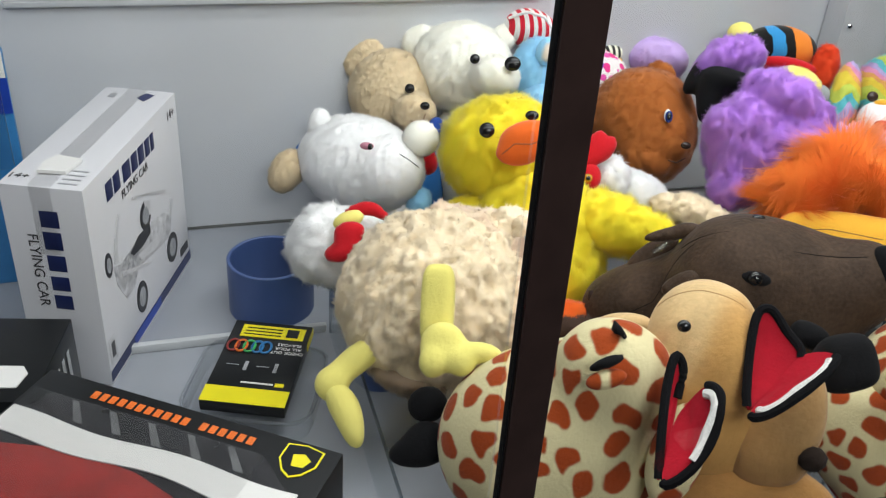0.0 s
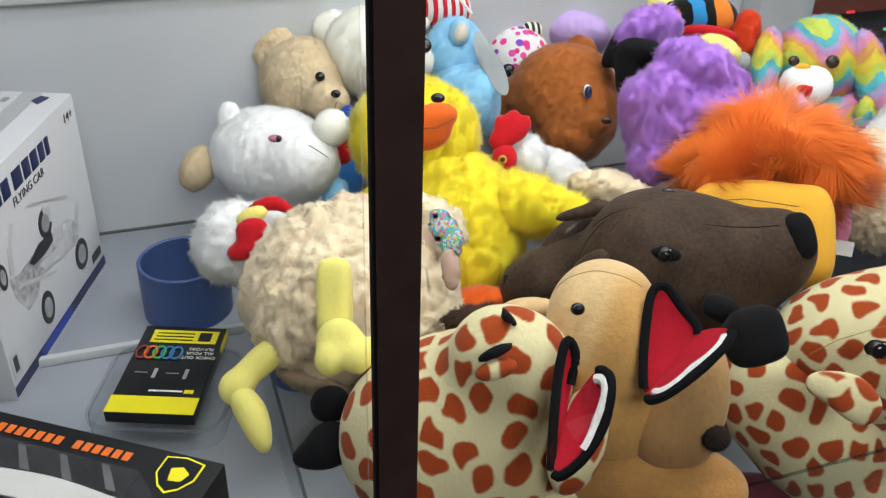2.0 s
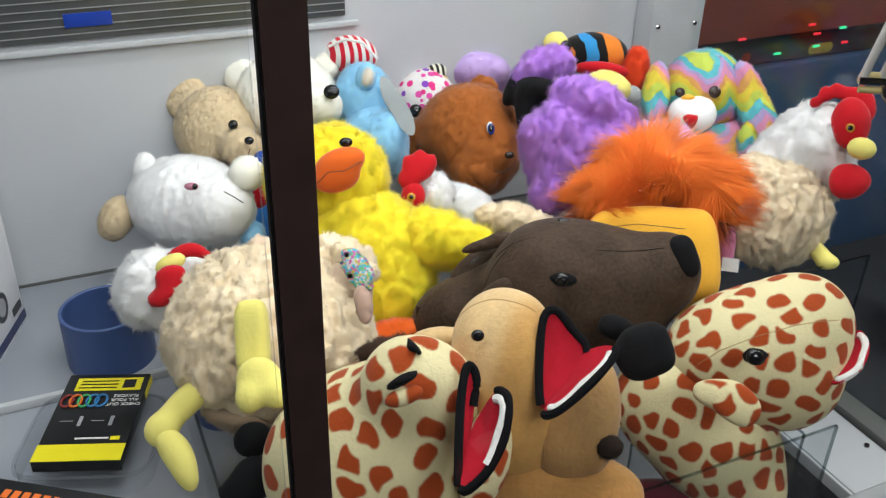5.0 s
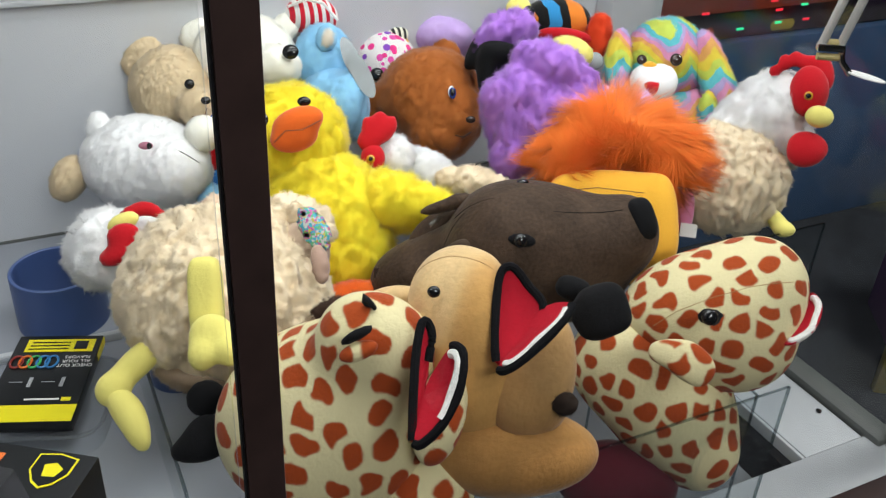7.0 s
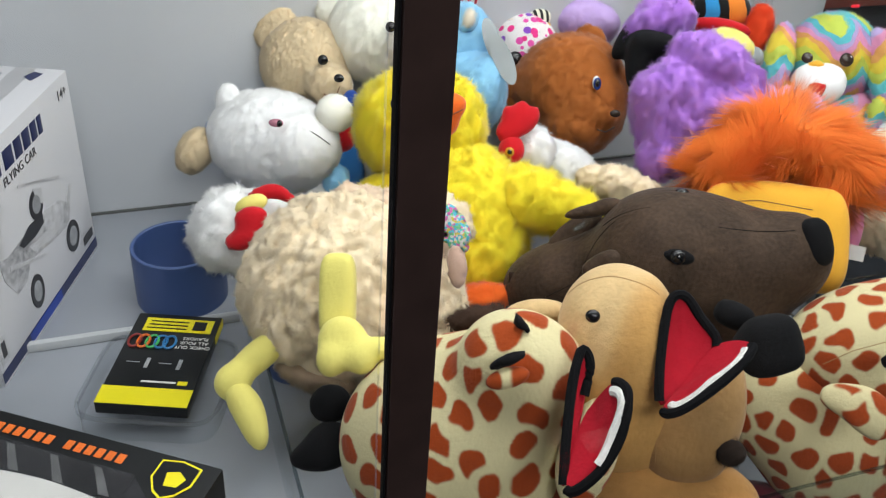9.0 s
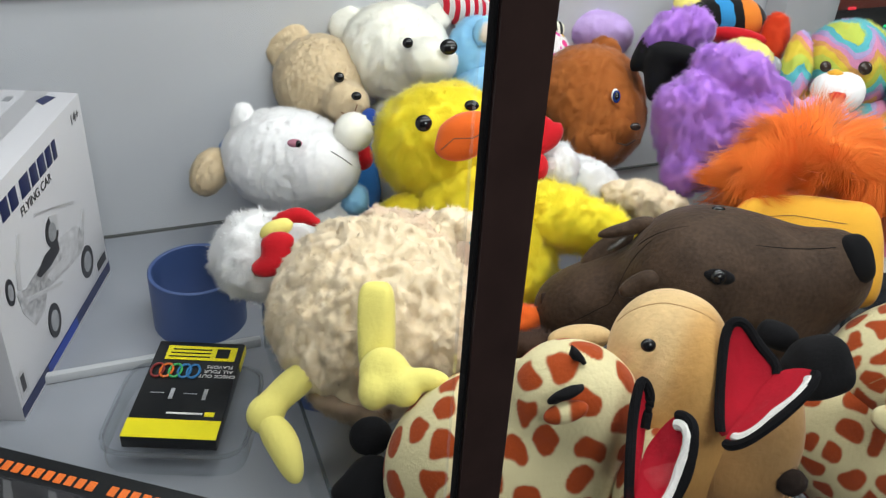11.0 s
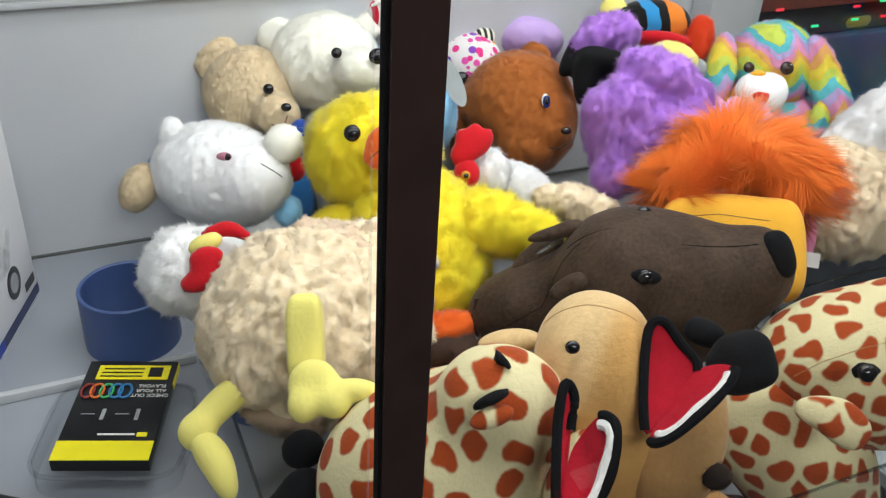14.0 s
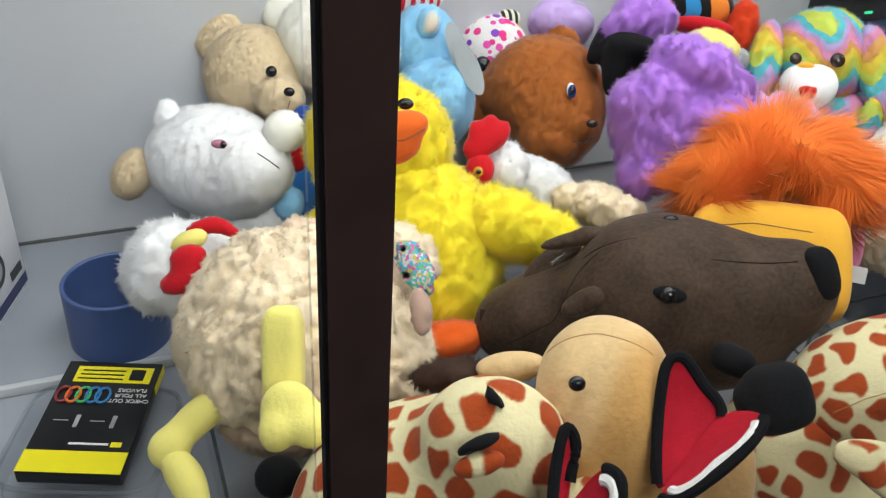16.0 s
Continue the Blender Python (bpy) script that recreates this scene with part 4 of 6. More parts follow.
def claw(name, tip, lean, label, rz):
    """Two-bar chrome claw arm with a spoon at its end, hanging from the roof."""
    c = thing(name, label, "claw", tip, rz)
    up = Vector(lean)
    for s in (-0.011, 0.011):
        part("bar", rod([(s, 0.0, 0.0), tuple(Vector((s, 0, 0)) + up * 0.5), tuple(Vector((s * 1.4, 0, 0)) + up)], 0.0055, 10), CLEAR_BAR, c)
    part("bracket", box((-0.016, -0.006, -0.006), (0.016, 0.006, 0.003), 0.001), CHROME, c)
    for dz in (0.004, -0.014):
        part("pin", rod([(-0.013, 0, dz), (0.013, 0, dz)], 0.0045, 12), BRASS, c)
    part("spoon_arm", rod([(-0.014, 0, 0), (-0.018, 0, -0.018), (-0.032, 0, -0.034)], 0.004, 8), CHROME, c)
    pts = [(0.026 * math.cos(a), 0.013 * math.sin(a)) for a in (2 * math.pi * k / 24 for k in range(24))]
    part("spoon", sheet(pts, 0.0016), LABEL_WHITE, c, m=pose(-0.052, 0, -0.036, 0, -12, 0))
    part("carriage", box((up.x - 0.05, up.y - 0.05, up.z - 0.01), (up.x + 0.05, up.y + 0.05, TOP - tip[2]), 0.006), STEEL_WHITE, c)


claw("claw_arm", (0.99, 0.70, 0.335), (-0.07, 0.06, 0.45), "clear and chrome claw arm over the toys", 150)
claw("claw_arm", (-0.20, 0.85, 0.62), (0.06, 0.05, 0.3), "clear and chrome claw arm parked under the roof", 20)


# ---------- soft toys ----------
PLAIN = (1, 1, 1)
SPOT_CREAM, SPOT_RUST = (0.75, 0.67, 0.39), (0.38, 0.062, 0.012)
WHITE = (0.94, 0.935, 0.92)
IVORY = (0.91, 0.87, 0.78)
CREAM = (0.83, 0.70, 0.50)
TAN = (0.70, 0.57, 0.375)
YELLOW = (0.95, 0.74, 0.04)
PALE_YELLOW = (0.88, 0.79, 0.22)
SCARLET = (0.55, 0.012, 0.02)
DARK_BROWN = (0.058, 0.036, 0.023)
RUST = (0.40, 0.125, 0.028)
PURPLE = (0.46, 0.215, 0.70)
BLACK = (0.008, 0.008, 0.009)
ORANGE = (0.92, 0.215, 0.035)
GOLD = (0.90, 0.47, 0.05)
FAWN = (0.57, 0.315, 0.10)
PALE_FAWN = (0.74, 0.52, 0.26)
SKY = (0.28, 0.57, 0.8)
LILAC = (0.56, 0.41, 0.73)
BILL = (0.8, 0.14, 0.02)
NAVY = (0.02, 0.06, 0.28)
BLUE = (0.03, 0.16, 0.45)


def plush_teddy_bear():
    toy = thing("plush_teddy_bear", "tan plush teddy bear in a red and blue knitted sweater", "soft toy", (0.293, 1.1949, 0.1826), group="heap of soft toys")
    plush("head", [((0, 0, 0), (0.0613, 0.0605, 0.0558), (59, -3, -26), TAN),
                 ((0.0173, -0.076, -0.0017), (0.0276, 0.0245, 0.026), (59, -3, -26), TAN)], toy, PILE, **TERRY, seed=4)
    plush("ear", [((-0.0343, 0.0323, 0.0407), (0.0315, 0.036, 0.013), (56, -24, -12), TAN)], toy, PILE, **TERRY, seed=5)
    plush("ear", [((0.0432, 0.0477, 0.036), (0.0213, 0.0229, 0.0115), (59, 10, -34), TAN)], toy, PILE, **TERRY, seed=7)
    plush("paw", [((-0.1591, -0.0597, -0.0849), (0.0227, 0.0318, 0.0227), (57, 18, -39), TAN)], toy, PILE, **TERRY, seed=8)
    plush("sleeve", [((-0.1263, -0.0338, -0.07), (0.017, 0.017, 0.0185), (59, -3, -26), BLUE)], toy, KNIT, seed=9)
    plush("paw", [((0.0063, -0.1468, -0.0079), (0.0241, 0.0234, 0.0205), (59, -3, -26), IVORY)], toy, PILE, fur=54, length=0.0031, curl=0.6, mess=0.7, seed=10)
    plush("sleeve", [((0.0278, -0.1354, -0.0037), (0.0118, 0.0193, 0.0193), (59, 6, -31), NAVY)], toy, KNIT, seed=11)
    plush("body", [((-0.0043, -0.0468, -0.1212), (0.0772, 0.0894, 0.0609), (59, -3, -26), BLUE),
                 ((0.0128, -0.124, -0.0471), (0.0272, 0.0197, 0.0227), (55, 27, -45), SCARLET)], toy, KNIT, seed=12)
    ball("eye", (0.0094, -0.0671, 0.0306), 0.0068, BLACK_PLASTIC, toy, squash=(1, 1, 0.6), turn=(59, -3, -26))
    part("mouth", rod([(0.002, -0.1047, 0.0003), (0.0081, -0.1165, -0.0007), (0.0154, -0.1185, 0.0039), (0.0206, -0.112, 0.0118)], 0.0007, 6), THREAD, toy)
    ball("nose", (0.0216, -0.1044, 0.0199), 0.0060, BLACK_PLASTIC, toy, squash=(1.1, 0.9, 0.7), turn=(59, -3, -26))
    return toy


plush_teddy_bear()


def plush_white_bear():
    toy = thing("plush_white_bear", "ivory white plush bear with a black nose", "soft toy", (0.3932, 1.1866, 0.2186), group="heap of soft toys")
    plush("head", [((0, 0, 0), (0.0742, 0.0645, 0.0613), (59, -3, -26), IVORY),
                 ((0.0252, -0.077, 0.0127), (0.0324, 0.0262, 0.0309), (59, -3, -26), IVORY)], toy, PILE, **SOFT, seed=13)
    plush("ear", [((-0.0538, 0.0341, 0.0283), (0.0264, 0.0256, 0.0128), (57, -20, -15), IVORY)], toy, PILE, **SOFT, seed=14)
    plush("ear", [((0.0729, 0.0347, 0.0298), (0.0199, 0.0216, 0.0116), (58, 14, -36), IVORY)], toy, PILE, **SOFT, seed=15)
    plush("body", [((0.019, -0.0501, -0.1178), (0.0742, 0.0907, 0.0577), (59, -3, -26), IVORY)], toy, PILE, **SOFT, seed=16)
    ball("eye", (-0.0063, -0.0744, 0.0389), 0.0068, BLACK_PLASTIC, toy, squash=(1, 1, 0.6), turn=(59, -3, -26))
    ball("nose", (0.0361, -0.1064, 0.0418), 0.0105, BLACK_PLASTIC, toy, squash=(1.05, 0.95, 0.45), turn=(59, -3, -26))
    return toy


plush_white_bear()


def plush_white_cat():
    toy = thing("plush_white_cat", "white plush cat with pink glitter eyes", "soft toy", (0.2314, 1.1135, 0.1117), group="heap of soft toys")
    plush("head", [((0, 0, 0), (0.0857, 0.0658, 0.0689), (59, 4, -30), WHITE),
                 ((0.0331, -0.0705, 0.0221), (0.033, 0.033, 0.030), (59, -3, -26), WHITE)], toy, PILE, blend=0.02, **SOFT, seed=17)
    plush("ear", [((-0.0495, 0.0258, 0.0486), (0.0165, 0.0247, 0.0105), (58, -13, -20), WHITE)], toy, PILE, **SOFT, seed=18)
    plush("body", [((0.0294, -0.0037, -0.0898), (0.072, 0.056, 0.056), (59, -3, -26), WHITE)], toy, PILE, **SOFT, seed=19)
    ball("eye", (-0.0068, -0.0776, 0.0629), 0.0071, EYE_PINK, toy, squash=(1.3, 0.7, 0.5), turn=(59, -3, -26))
    ball("pupil", (-0.0034, -0.0821, 0.0636), 0.0035, BLACK_PLASTIC, toy, squash=(1, 1.2, 0.5), turn=(59, -3, -26))
    part("whisker", rod([(0.0264, -0.1211, 0.0691), (0.0345, -0.1366, 0.0678), (0.0429, -0.1491, 0.0637)], 0.0006, 6), BLACK_PLASTIC, toy)
    return toy


plush_white_cat()


def plush_hen():
    toy = thing("plush_hen", "cream curly plush hen lying with pale yellow legs raised", "soft toy", (0.242, 0.7588, 0.1207), group="heap of soft toys")
    plush("body", [((-0.0044, 0.0034, -0.0043), (0.0981, 0.0981, 0.0882), (58, 4, -28), CREAM),
                 ((0.0717, 0.0412, 0.0288), (0.0403, 0.0357, 0.0374), (58, -3, -24), CREAM),
                 ((0.0661, -0.0320, -0.0256), (0.0446, 0.0585, 0.0485), (58, -3, -24), CREAM)], toy, PILE, blend=0.02, **CURLY, seed=20)
    plush("wing", [((0.0413, 0.0263, 0.0729), (0.0481, 0.0164, 0.0241), (57, 14, -34), (0.74, 0.58, 0.42))], toy, PILE, **CURLY, seed=120)
    plush("head", [((-0.0955, 0.1483, -0.0094), (0.0403, 0.0455, 0.0377), (59, -3, -26), WHITE),
                 ((-0.0566, 0.1483, -0.0101), (0.0396, 0.0363, 0.0329), (59, -3, -26), WHITE)], toy, PILE, **FLUFFY, seed=21)
    plush("comb", [((-0.0630, 0.1262, 0.0445), (0.0126, 0.0076, 0.0057), (57, -20, -15), SCARLET),
                 ((-0.0468, 0.1212, 0.0497), (0.0126, 0.0076, 0.0057), (59, 1, -28), SCARLET),
                 ((-0.0335, 0.1170, 0.0436), (0.0101, 0.0057, 0.0057), (56, 23, -42), SCARLET)], toy, FELT, blend=0.003, seed=22)
    plush("beak", [((-0.0730, 0.1098, 0.0435), (0.0186, 0.0099, 0.0099), (56, -24, -12), PALE_YELLOW)], toy, FELT, seed=23)
    plush("wattle", [((-0.0860, 0.0706, 0.0266), (0.0229, 0.0109, 0.0078), (57, -18, -16), SCARLET),
                 ((-0.0782, 0.0792, 0.0454), (0.0181, 0.0120, 0.0078), (58, -16, -18), SCARLET)], toy, FELT, blend=0.004, seed=24)
    plush("leg", [((-0.0315, -0.1075, 0.0698), (0.0154, 0.0383, 0.0131), (58, -5, -23), PALE_YELLOW)], toy, FELT, square=4.0, step=0.004, seed=25)
    plush("foot", [((-0.0374, -0.1481, 0.0563), (0.0199, 0.0199, 0.0113), (58, -3, -24), PALE_YELLOW),
                 ((-0.0504, -0.1612, 0.0474), (0.0111, 0.0125, 0.0089), (58, -3, -24), PALE_YELLOW),
                 ((-0.0267, -0.1700, 0.0509), (0.0111, 0.0116, 0.0089), (56, -20, -12), PALE_YELLOW),
                 ((-0.0047, -0.1701, 0.0584), (0.0161, 0.0085, 0.0085), (58, 7, -30), PALE_YELLOW)], toy, FELT, blend=0.0045, step=0.004, seed=26)
    plush("leg", [((-0.0916, -0.0440, -0.0303), (0.0341, 0.0145, 0.0124), (48, -37, 3), PALE_YELLOW),
                 ((-0.1213, -0.0566, -0.0498), (0.0164, 0.0164, 0.0123), (58, -3, -24), PALE_YELLOW)], toy, FELT, blend=0.006, step=0.004, seed=27)
    plush("foot", [((-0.1137, -0.0748, -0.0595), (0.0223, 0.0137, 0.0112), (45, 42, -59), PALE_YELLOW),
                 ((-0.1078, -0.0945, -0.0725), (0.0232, 0.0111, 0.0096), (34, 50, -74), PALE_YELLOW)], toy, FELT, blend=0.006, step=0.004, seed=28)
    plush("wing", [((0.0955, 0.0109, 0.0608), (0.0424, 0.0267, 0.0218), (57, 18, -39), CREAM)], toy, PILE, **CURLY, seed=29)
    plush("skirt", [((-0.0422, -0.0606, -0.0541), (0.0402, 0.0149, 0.023), (59, 7, -32), (0.35, 0.26, 0.18))], toy, PILE, fur=60, length=0.0062, seed=30)
    return toy


plush_hen()


def plush_sloth():
    toy = thing("plush_sloth", "beige plush animal with a sequinned ear", "soft toy", (0.3313, 0.7536, 0.153), group="heap of soft toys")
    plush("body", [((0, 0, 0), (0.0315, 0.0424, 0.0303), (59, -3, -26), (0.62, 0.48, 0.36))], toy, PILE, fur=85, length=0.005, curl=0.7, seed=31)
    plush("ear", [((0.0042, -0.0395, 0.0518), (0.0149, 0.0263, 0.0051), (54, -30, -8), PLAIN)], toy, SEQUINS, seed=32)
    plush("face", [((0.0013, -0.0635, 0.0239), (0.0102, 0.0205, 0.0057), (59, -10, -22), (0.5, 0.34, 0.27))], toy, FELT, seed=33)
    return toy


plush_sloth()


def plush_duck():
    toy = thing("plush_duck", "bright yellow plush duck with an orange bill", "soft toy", (0.3827, 0.9627, 0.1906), group="heap of soft toys")
    plush("head", [((0, 0, 0), (0.0791, 0.0692, 0.065), (59, -3, -26), YELLOW)], toy, PILE, **FLUFFY, seed=34)
    plush("body", [((0.0321, -0.099, -0.1022), (0.07, 0.0924, 0.0644), (58, -11, -21), YELLOW),
                 ((0.0221, -0.0503, -0.0573), (0.0621, 0.0508, 0.0551), (59, -3, -26), YELLOW)], toy, PILE, blend=0.02, **FLUFFY, seed=35)
    plush("wing", [((0.115, -0.1438, -0.0459), (0.0627, 0.0286, 0.0272), (59, 7, -32), YELLOW),
                 ((0.0968, -0.1082, -0.0463), (0.0416, 0.0312, 0.0277), (58, 14, -36), YELLOW)], toy, PILE, **FLUFFY, seed=36)
    plush("wing", [((-0.0608, -0.034, -0.0778), (0.049, 0.028, 0.028), (51, -36, -2), YELLOW)], toy, PILE, fur=75, length=0.0074, seed=37)
    plush("bill", [((-0.0107, -0.0908, 0.0617), (0.0295, 0.0167, 0.0192), (57, -18, -16), BILL),
                 ((-0.0173, -0.0927, 0.044), (0.027, 0.0167, 0.0193), (58, -13, -20), BILL)], toy, FELT, blend=0.004, seed=38)
    plush("foot", [((-0.0058, -0.2054, -0.1138), (0.0335, 0.0142, 0.0206), (59, -8, -23), BILL),
                 ((0.0228, -0.2027, -0.107), (0.0234, 0.0091, 0.0169), (59, -3, -26), BILL)], toy, PILE, **SOFT, seed=39)
    part("bill_crease", rod([(-0.0442, -0.1081, 0.0491), (-0.0336, -0.1154, 0.0641), (-0.0168, -0.1238, 0.0665), (0.0075, -0.1123, 0.0692)], 0.0006, 6), THREAD, toy)
    ball("eye", (-0.0437, -0.0516, 0.0533), 0.0092, BLACK_PLASTIC, toy, squash=(1, 1, 0.6), turn=(59, -3, -26))
    ball("eye", (0.0057, -0.0625, 0.0734), 0.0072, BLACK_PLASTIC, toy, squash=(1.1, 0.8, 0.5), turn=(59, -3, -26))
    return toy


plush_duck()


def plush_blue_bear():
    toy = thing("plush_blue_bear", "sky blue plush bear with a round tag", "soft toy", (0.4978, 1.1466, 0.2209), group="heap of soft toys")
    plush("head", [((0, 0, 0), (0.0422, 0.0504, 0.0374), (59, -3, -26), SKY)], toy, PILE, **SOFT, seed=40)
    plush("ear", [((-0.0021, -0.0222, 0.0395), (0.015, 0.0205, 0.0095), (59, 6, -31), SKY),
                 ((-0.0039, -0.032, 0.0411), (0.007, 0.0117, 0.0055), (59, 6, -31), (0.62, 0.55, 0.45))], toy, PILE, fur=60, length=0.0025, blend=0.002, seed=41)
    plush("body", [((-0.0028, -0.0485, -0.0545), (0.05, 0.0564, 0.0484), (58, -11, -21), SKY),
                 ((0.0013, -0.0878, -0.0316), (0.0234, 0.0375, 0.0234), (58, 14, -36), SKY)], toy, PILE, **SOFT, seed=42)
    plush("paw", [((-0.2006, -0.1151, -0.1309), (0.0165, 0.0195, 0.0165), (59, -3, -26), SKY)], toy, PILE, **SOFT, seed=43)
    disk("tag", (0.0227, -0.0926, 0.007), (0.0123, 0.0355), (56, -25, -11), TAG_CARD, toy)
    disk("tag", (0.0175, -0.0675, 0.0207), (0.0109, 0.0327), (56, -22, -14), TAG_CARD, toy)
    return toy


plush_blue_bear()


def plush_striped_cap():
    toy = thing("plush_striped_cap", "red and white striped plush cap", "soft toy", (0.5066, 1.2221, 0.2616), group="heap of soft toys")
    plush("crown", [((0, 0, 0), (0.0402, 0.0285, 0.0335), (59, 4, -30), PLAIN)], toy, STRIPES, seed=44)
    part("brim", rod([(-0.0372, -0.0075, 0.0185), (-0.0162, -0.0227, 0.0317), (0.0061, -0.0367, 0.0282), (0.0239, -0.0484, 0.0053)], 0.0022, 6), FELT_WHITE, toy)
    return toy


plush_striped_cap()


def plush_dotted_leopard():
    toy = thing("plush_dotted_leopard", "white plush leopard with coloured dots", "soft toy", (0.6262, 1.2203, 0.1763), group="heap of soft toys")
    plush("head", [((0, 0, 0), (0.05, 0.05, 0.0411), (59, -3, -26), PLAIN)], toy, DOTS, fur=45, length=0.0025, seed=45)
    plush("ear", [((0.0201, 0.0039, 0.0408), (0.0195, 0.0142, 0.0089), (58, -16, -18), (0.75, 0.74, 0.7))], toy, STRIPES_DARK, seed=46)
    plush("body", [((0.0091, -0.0234, -0.0665), (0.0498, 0.0544, 0.0408), (59, -3, -26), PLAIN)], toy, DOTS, seed=47)
    ball("eye", (-0.0319, -0.0426, -0.0001), 0.0104, BLACK_PLASTIC, toy, squash=(1, 1, 0.6), turn=(59, -3, -26))
    ball("nose", (-0.0157, -0.0555, -0.0047), 0.0052, BLACK_PLASTIC, toy, squash=(1, 1, 0.6), turn=(59, -3, -26))
    return toy


plush_dotted_leopard()


def plush_lilac_rabbit():
    toy = thing("plush_lilac_rabbit", "lilac plush animal seen from behind", "soft toy", (0.7342, 1.2349, 0.2036), group="heap of soft toys")
    plush("body", [((0, 0, 0), (0.0496, 0.0294, 0.0404), (59, 1, -28), LILAC),
                 ((-0.0232, 0.0056, 0.0098), (0.0237, 0.0182, 0.0219), (57, -20, -15), LILAC),
                 ((-0.0099, -0.0182, -0.0735), (0.0466, 0.0652, 0.0372), (59, -3, -26), LILAC)], toy, PILE, **SOFT, seed=48)
    return toy


plush_lilac_rabbit()


def plush_brown_bear():
    toy = thing("plush_brown_bear", "rust brown plush bear with blue eyes", "soft toy", (0.6624, 1.1268, 0.1536), group="heap of soft toys")
    plush("head", [((-0.0006, -0.0025, 0.0006), (0.0765, 0.0720, 0.0690), (57, -3, -21), RUST),
                 ((0.0117, -0.0644, -0.0150), (0.0364, 0.0422, 0.0466), (55, 13, -32), (0.42, 0.132, 0.03)),
                 ((-0.0141, -0.0624, -0.0402), (0.0381, 0.0352, 0.0381), (57, -3, -21), (0.44, 0.142, 0.033)),
                 ((-0.0577, 0.0387, -0.0210), (0.0398, 0.0214, 0.0306), (56, 7, -27), RUST)], toy, PILE, blend=0.013, **SOFT, seed=49)
    plush("muzzle", [((0.0055, -0.0848, -0.0127), (0.0272, 0.0243, 0.0329), (55, 18, -35), (0.43, 0.138, 0.032)),
                 ((-0.0171, -0.0831, -0.0345), (0.0288, 0.0216, 0.0302), (55, 18, -35), (0.44, 0.142, 0.034))], toy, PILE, blend=0.006, **SOFT, seed=50)
    plush("ear", [((0.0406, 0.0341, 0.0527), (0.0227, 0.0175, 0.0122), (58, 14, -36), RUST)], toy, PILE, fur=90, length=0.005, seed=51)
    plush("body", [((-0.0616, 0.053, -0.0375), (0.0408, 0.0355, 0.0444), (59, -3, -26), RUST),
                 ((-0.0222, 0.011, -0.0884), (0.0625, 0.0625, 0.0447), (59, -3, -26), RUST)], toy, PILE, fur=75, length=0.0074, seed=52)
    ball("eye", (-0.0094, -0.0866, 0.0378), 0.0072, WHITE_PLASTIC, toy, squash=(0.7, 1.25, 0.4), turn=(59, -3, -26))
    ball("iris", (-0.0098, -0.091, 0.0377), 0.0077, BLUE_EYE, toy, squash=(0.68, 1.1, 0.4), turn=(59, -3, -26))
    ball("pupil", (-0.0108, -0.0927, 0.0393), 0.0048, BLACK_PLASTIC, toy, squash=(0.7, 1.1, 0.4), turn=(59, -3, -26))
    ball("nose", (0.0021, -0.1283, 0.0102), 0.0064, DARK_BROWN_PLASTIC, toy, squash=(1.1, 0.8, 0.6), turn=(59, -3, -26))
    part("mouth", rod([(-0.0194, -0.1256, -0.0121), (-0.0128, -0.1374, -0.0108), (-0.0005, -0.1372, -0.0048)], 0.0008, 6), DARK_BROWN_PLASTIC, toy)
    return toy


plush_brown_bear()


def plush_red_combed_hen():
    toy = thing("plush_red_combed_hen", "white plush hen with red comb lying on its side", "soft toy", (0.4868, 0.9388, 0.1969), group="heap of soft toys")
    plush("comb", [((0, 0, 0), (0.0079, 0.0172, 0.0065), (57, -20, -15), SCARLET),
                 ((0.0123, -0.0019, 0.0068), (0.0079, 0.0172, 0.0065), (59, -3, -26), SCARLET),
                 ((0.0252, -0.0046, 0.003), (0.0079, 0.0144, 0.0065), (57, 18, -39), SCARLET),
                 ((-0.0089, -0.0051, -0.0145), (0.0079, 0.0115, 0.0065), (51, -36, -2), SCARLET)], toy, FELT, blend=0.006, seed=54)
    plush("face", [((-0.0032, -0.0182, -0.0294), (0.0158, 0.0187, 0.0144), (59, -3, -26), SCARLET)], toy, FELT, seed=55)
    plush("head", [((0.0324, -0.0051, -0.0409), (0.0265, 0.031, 0.0251), (57, -20, -15), WHITE)], toy, PILE, **FLUFFY, seed=56)
    plush("body", [((0.076, -0.0046, -0.0648), (0.0393, 0.0257, 0.0302), (58, 16, -37), WHITE),
                 ((0.101, -0.0263, -0.097), (0.0457, 0.0229, 0.0381), (59, 10, -34), WHITE)], toy, PILE, fur=64, length=0.0062, seed=57)
    plush("wing", [((0.119, -0.0723, -0.0636), (0.0529, 0.022, 0.0264), (59, 6, -31), CREAM)], toy, PILE, **CURLY, seed=58)
    ball("eye", (-0.0143, -0.0379, -0.0203), 0.0056, AMBER_EYE, toy, squash=(1, 1, 0.6), turn=(59, -3, -26))
    ball("pupil", (-0.016, -0.0421, -0.0182), 0.0028, BLACK_PLASTIC, toy, squash=(1, 1, 0.6), turn=(59, -3, -26))
    return toy


plush_red_combed_hen()


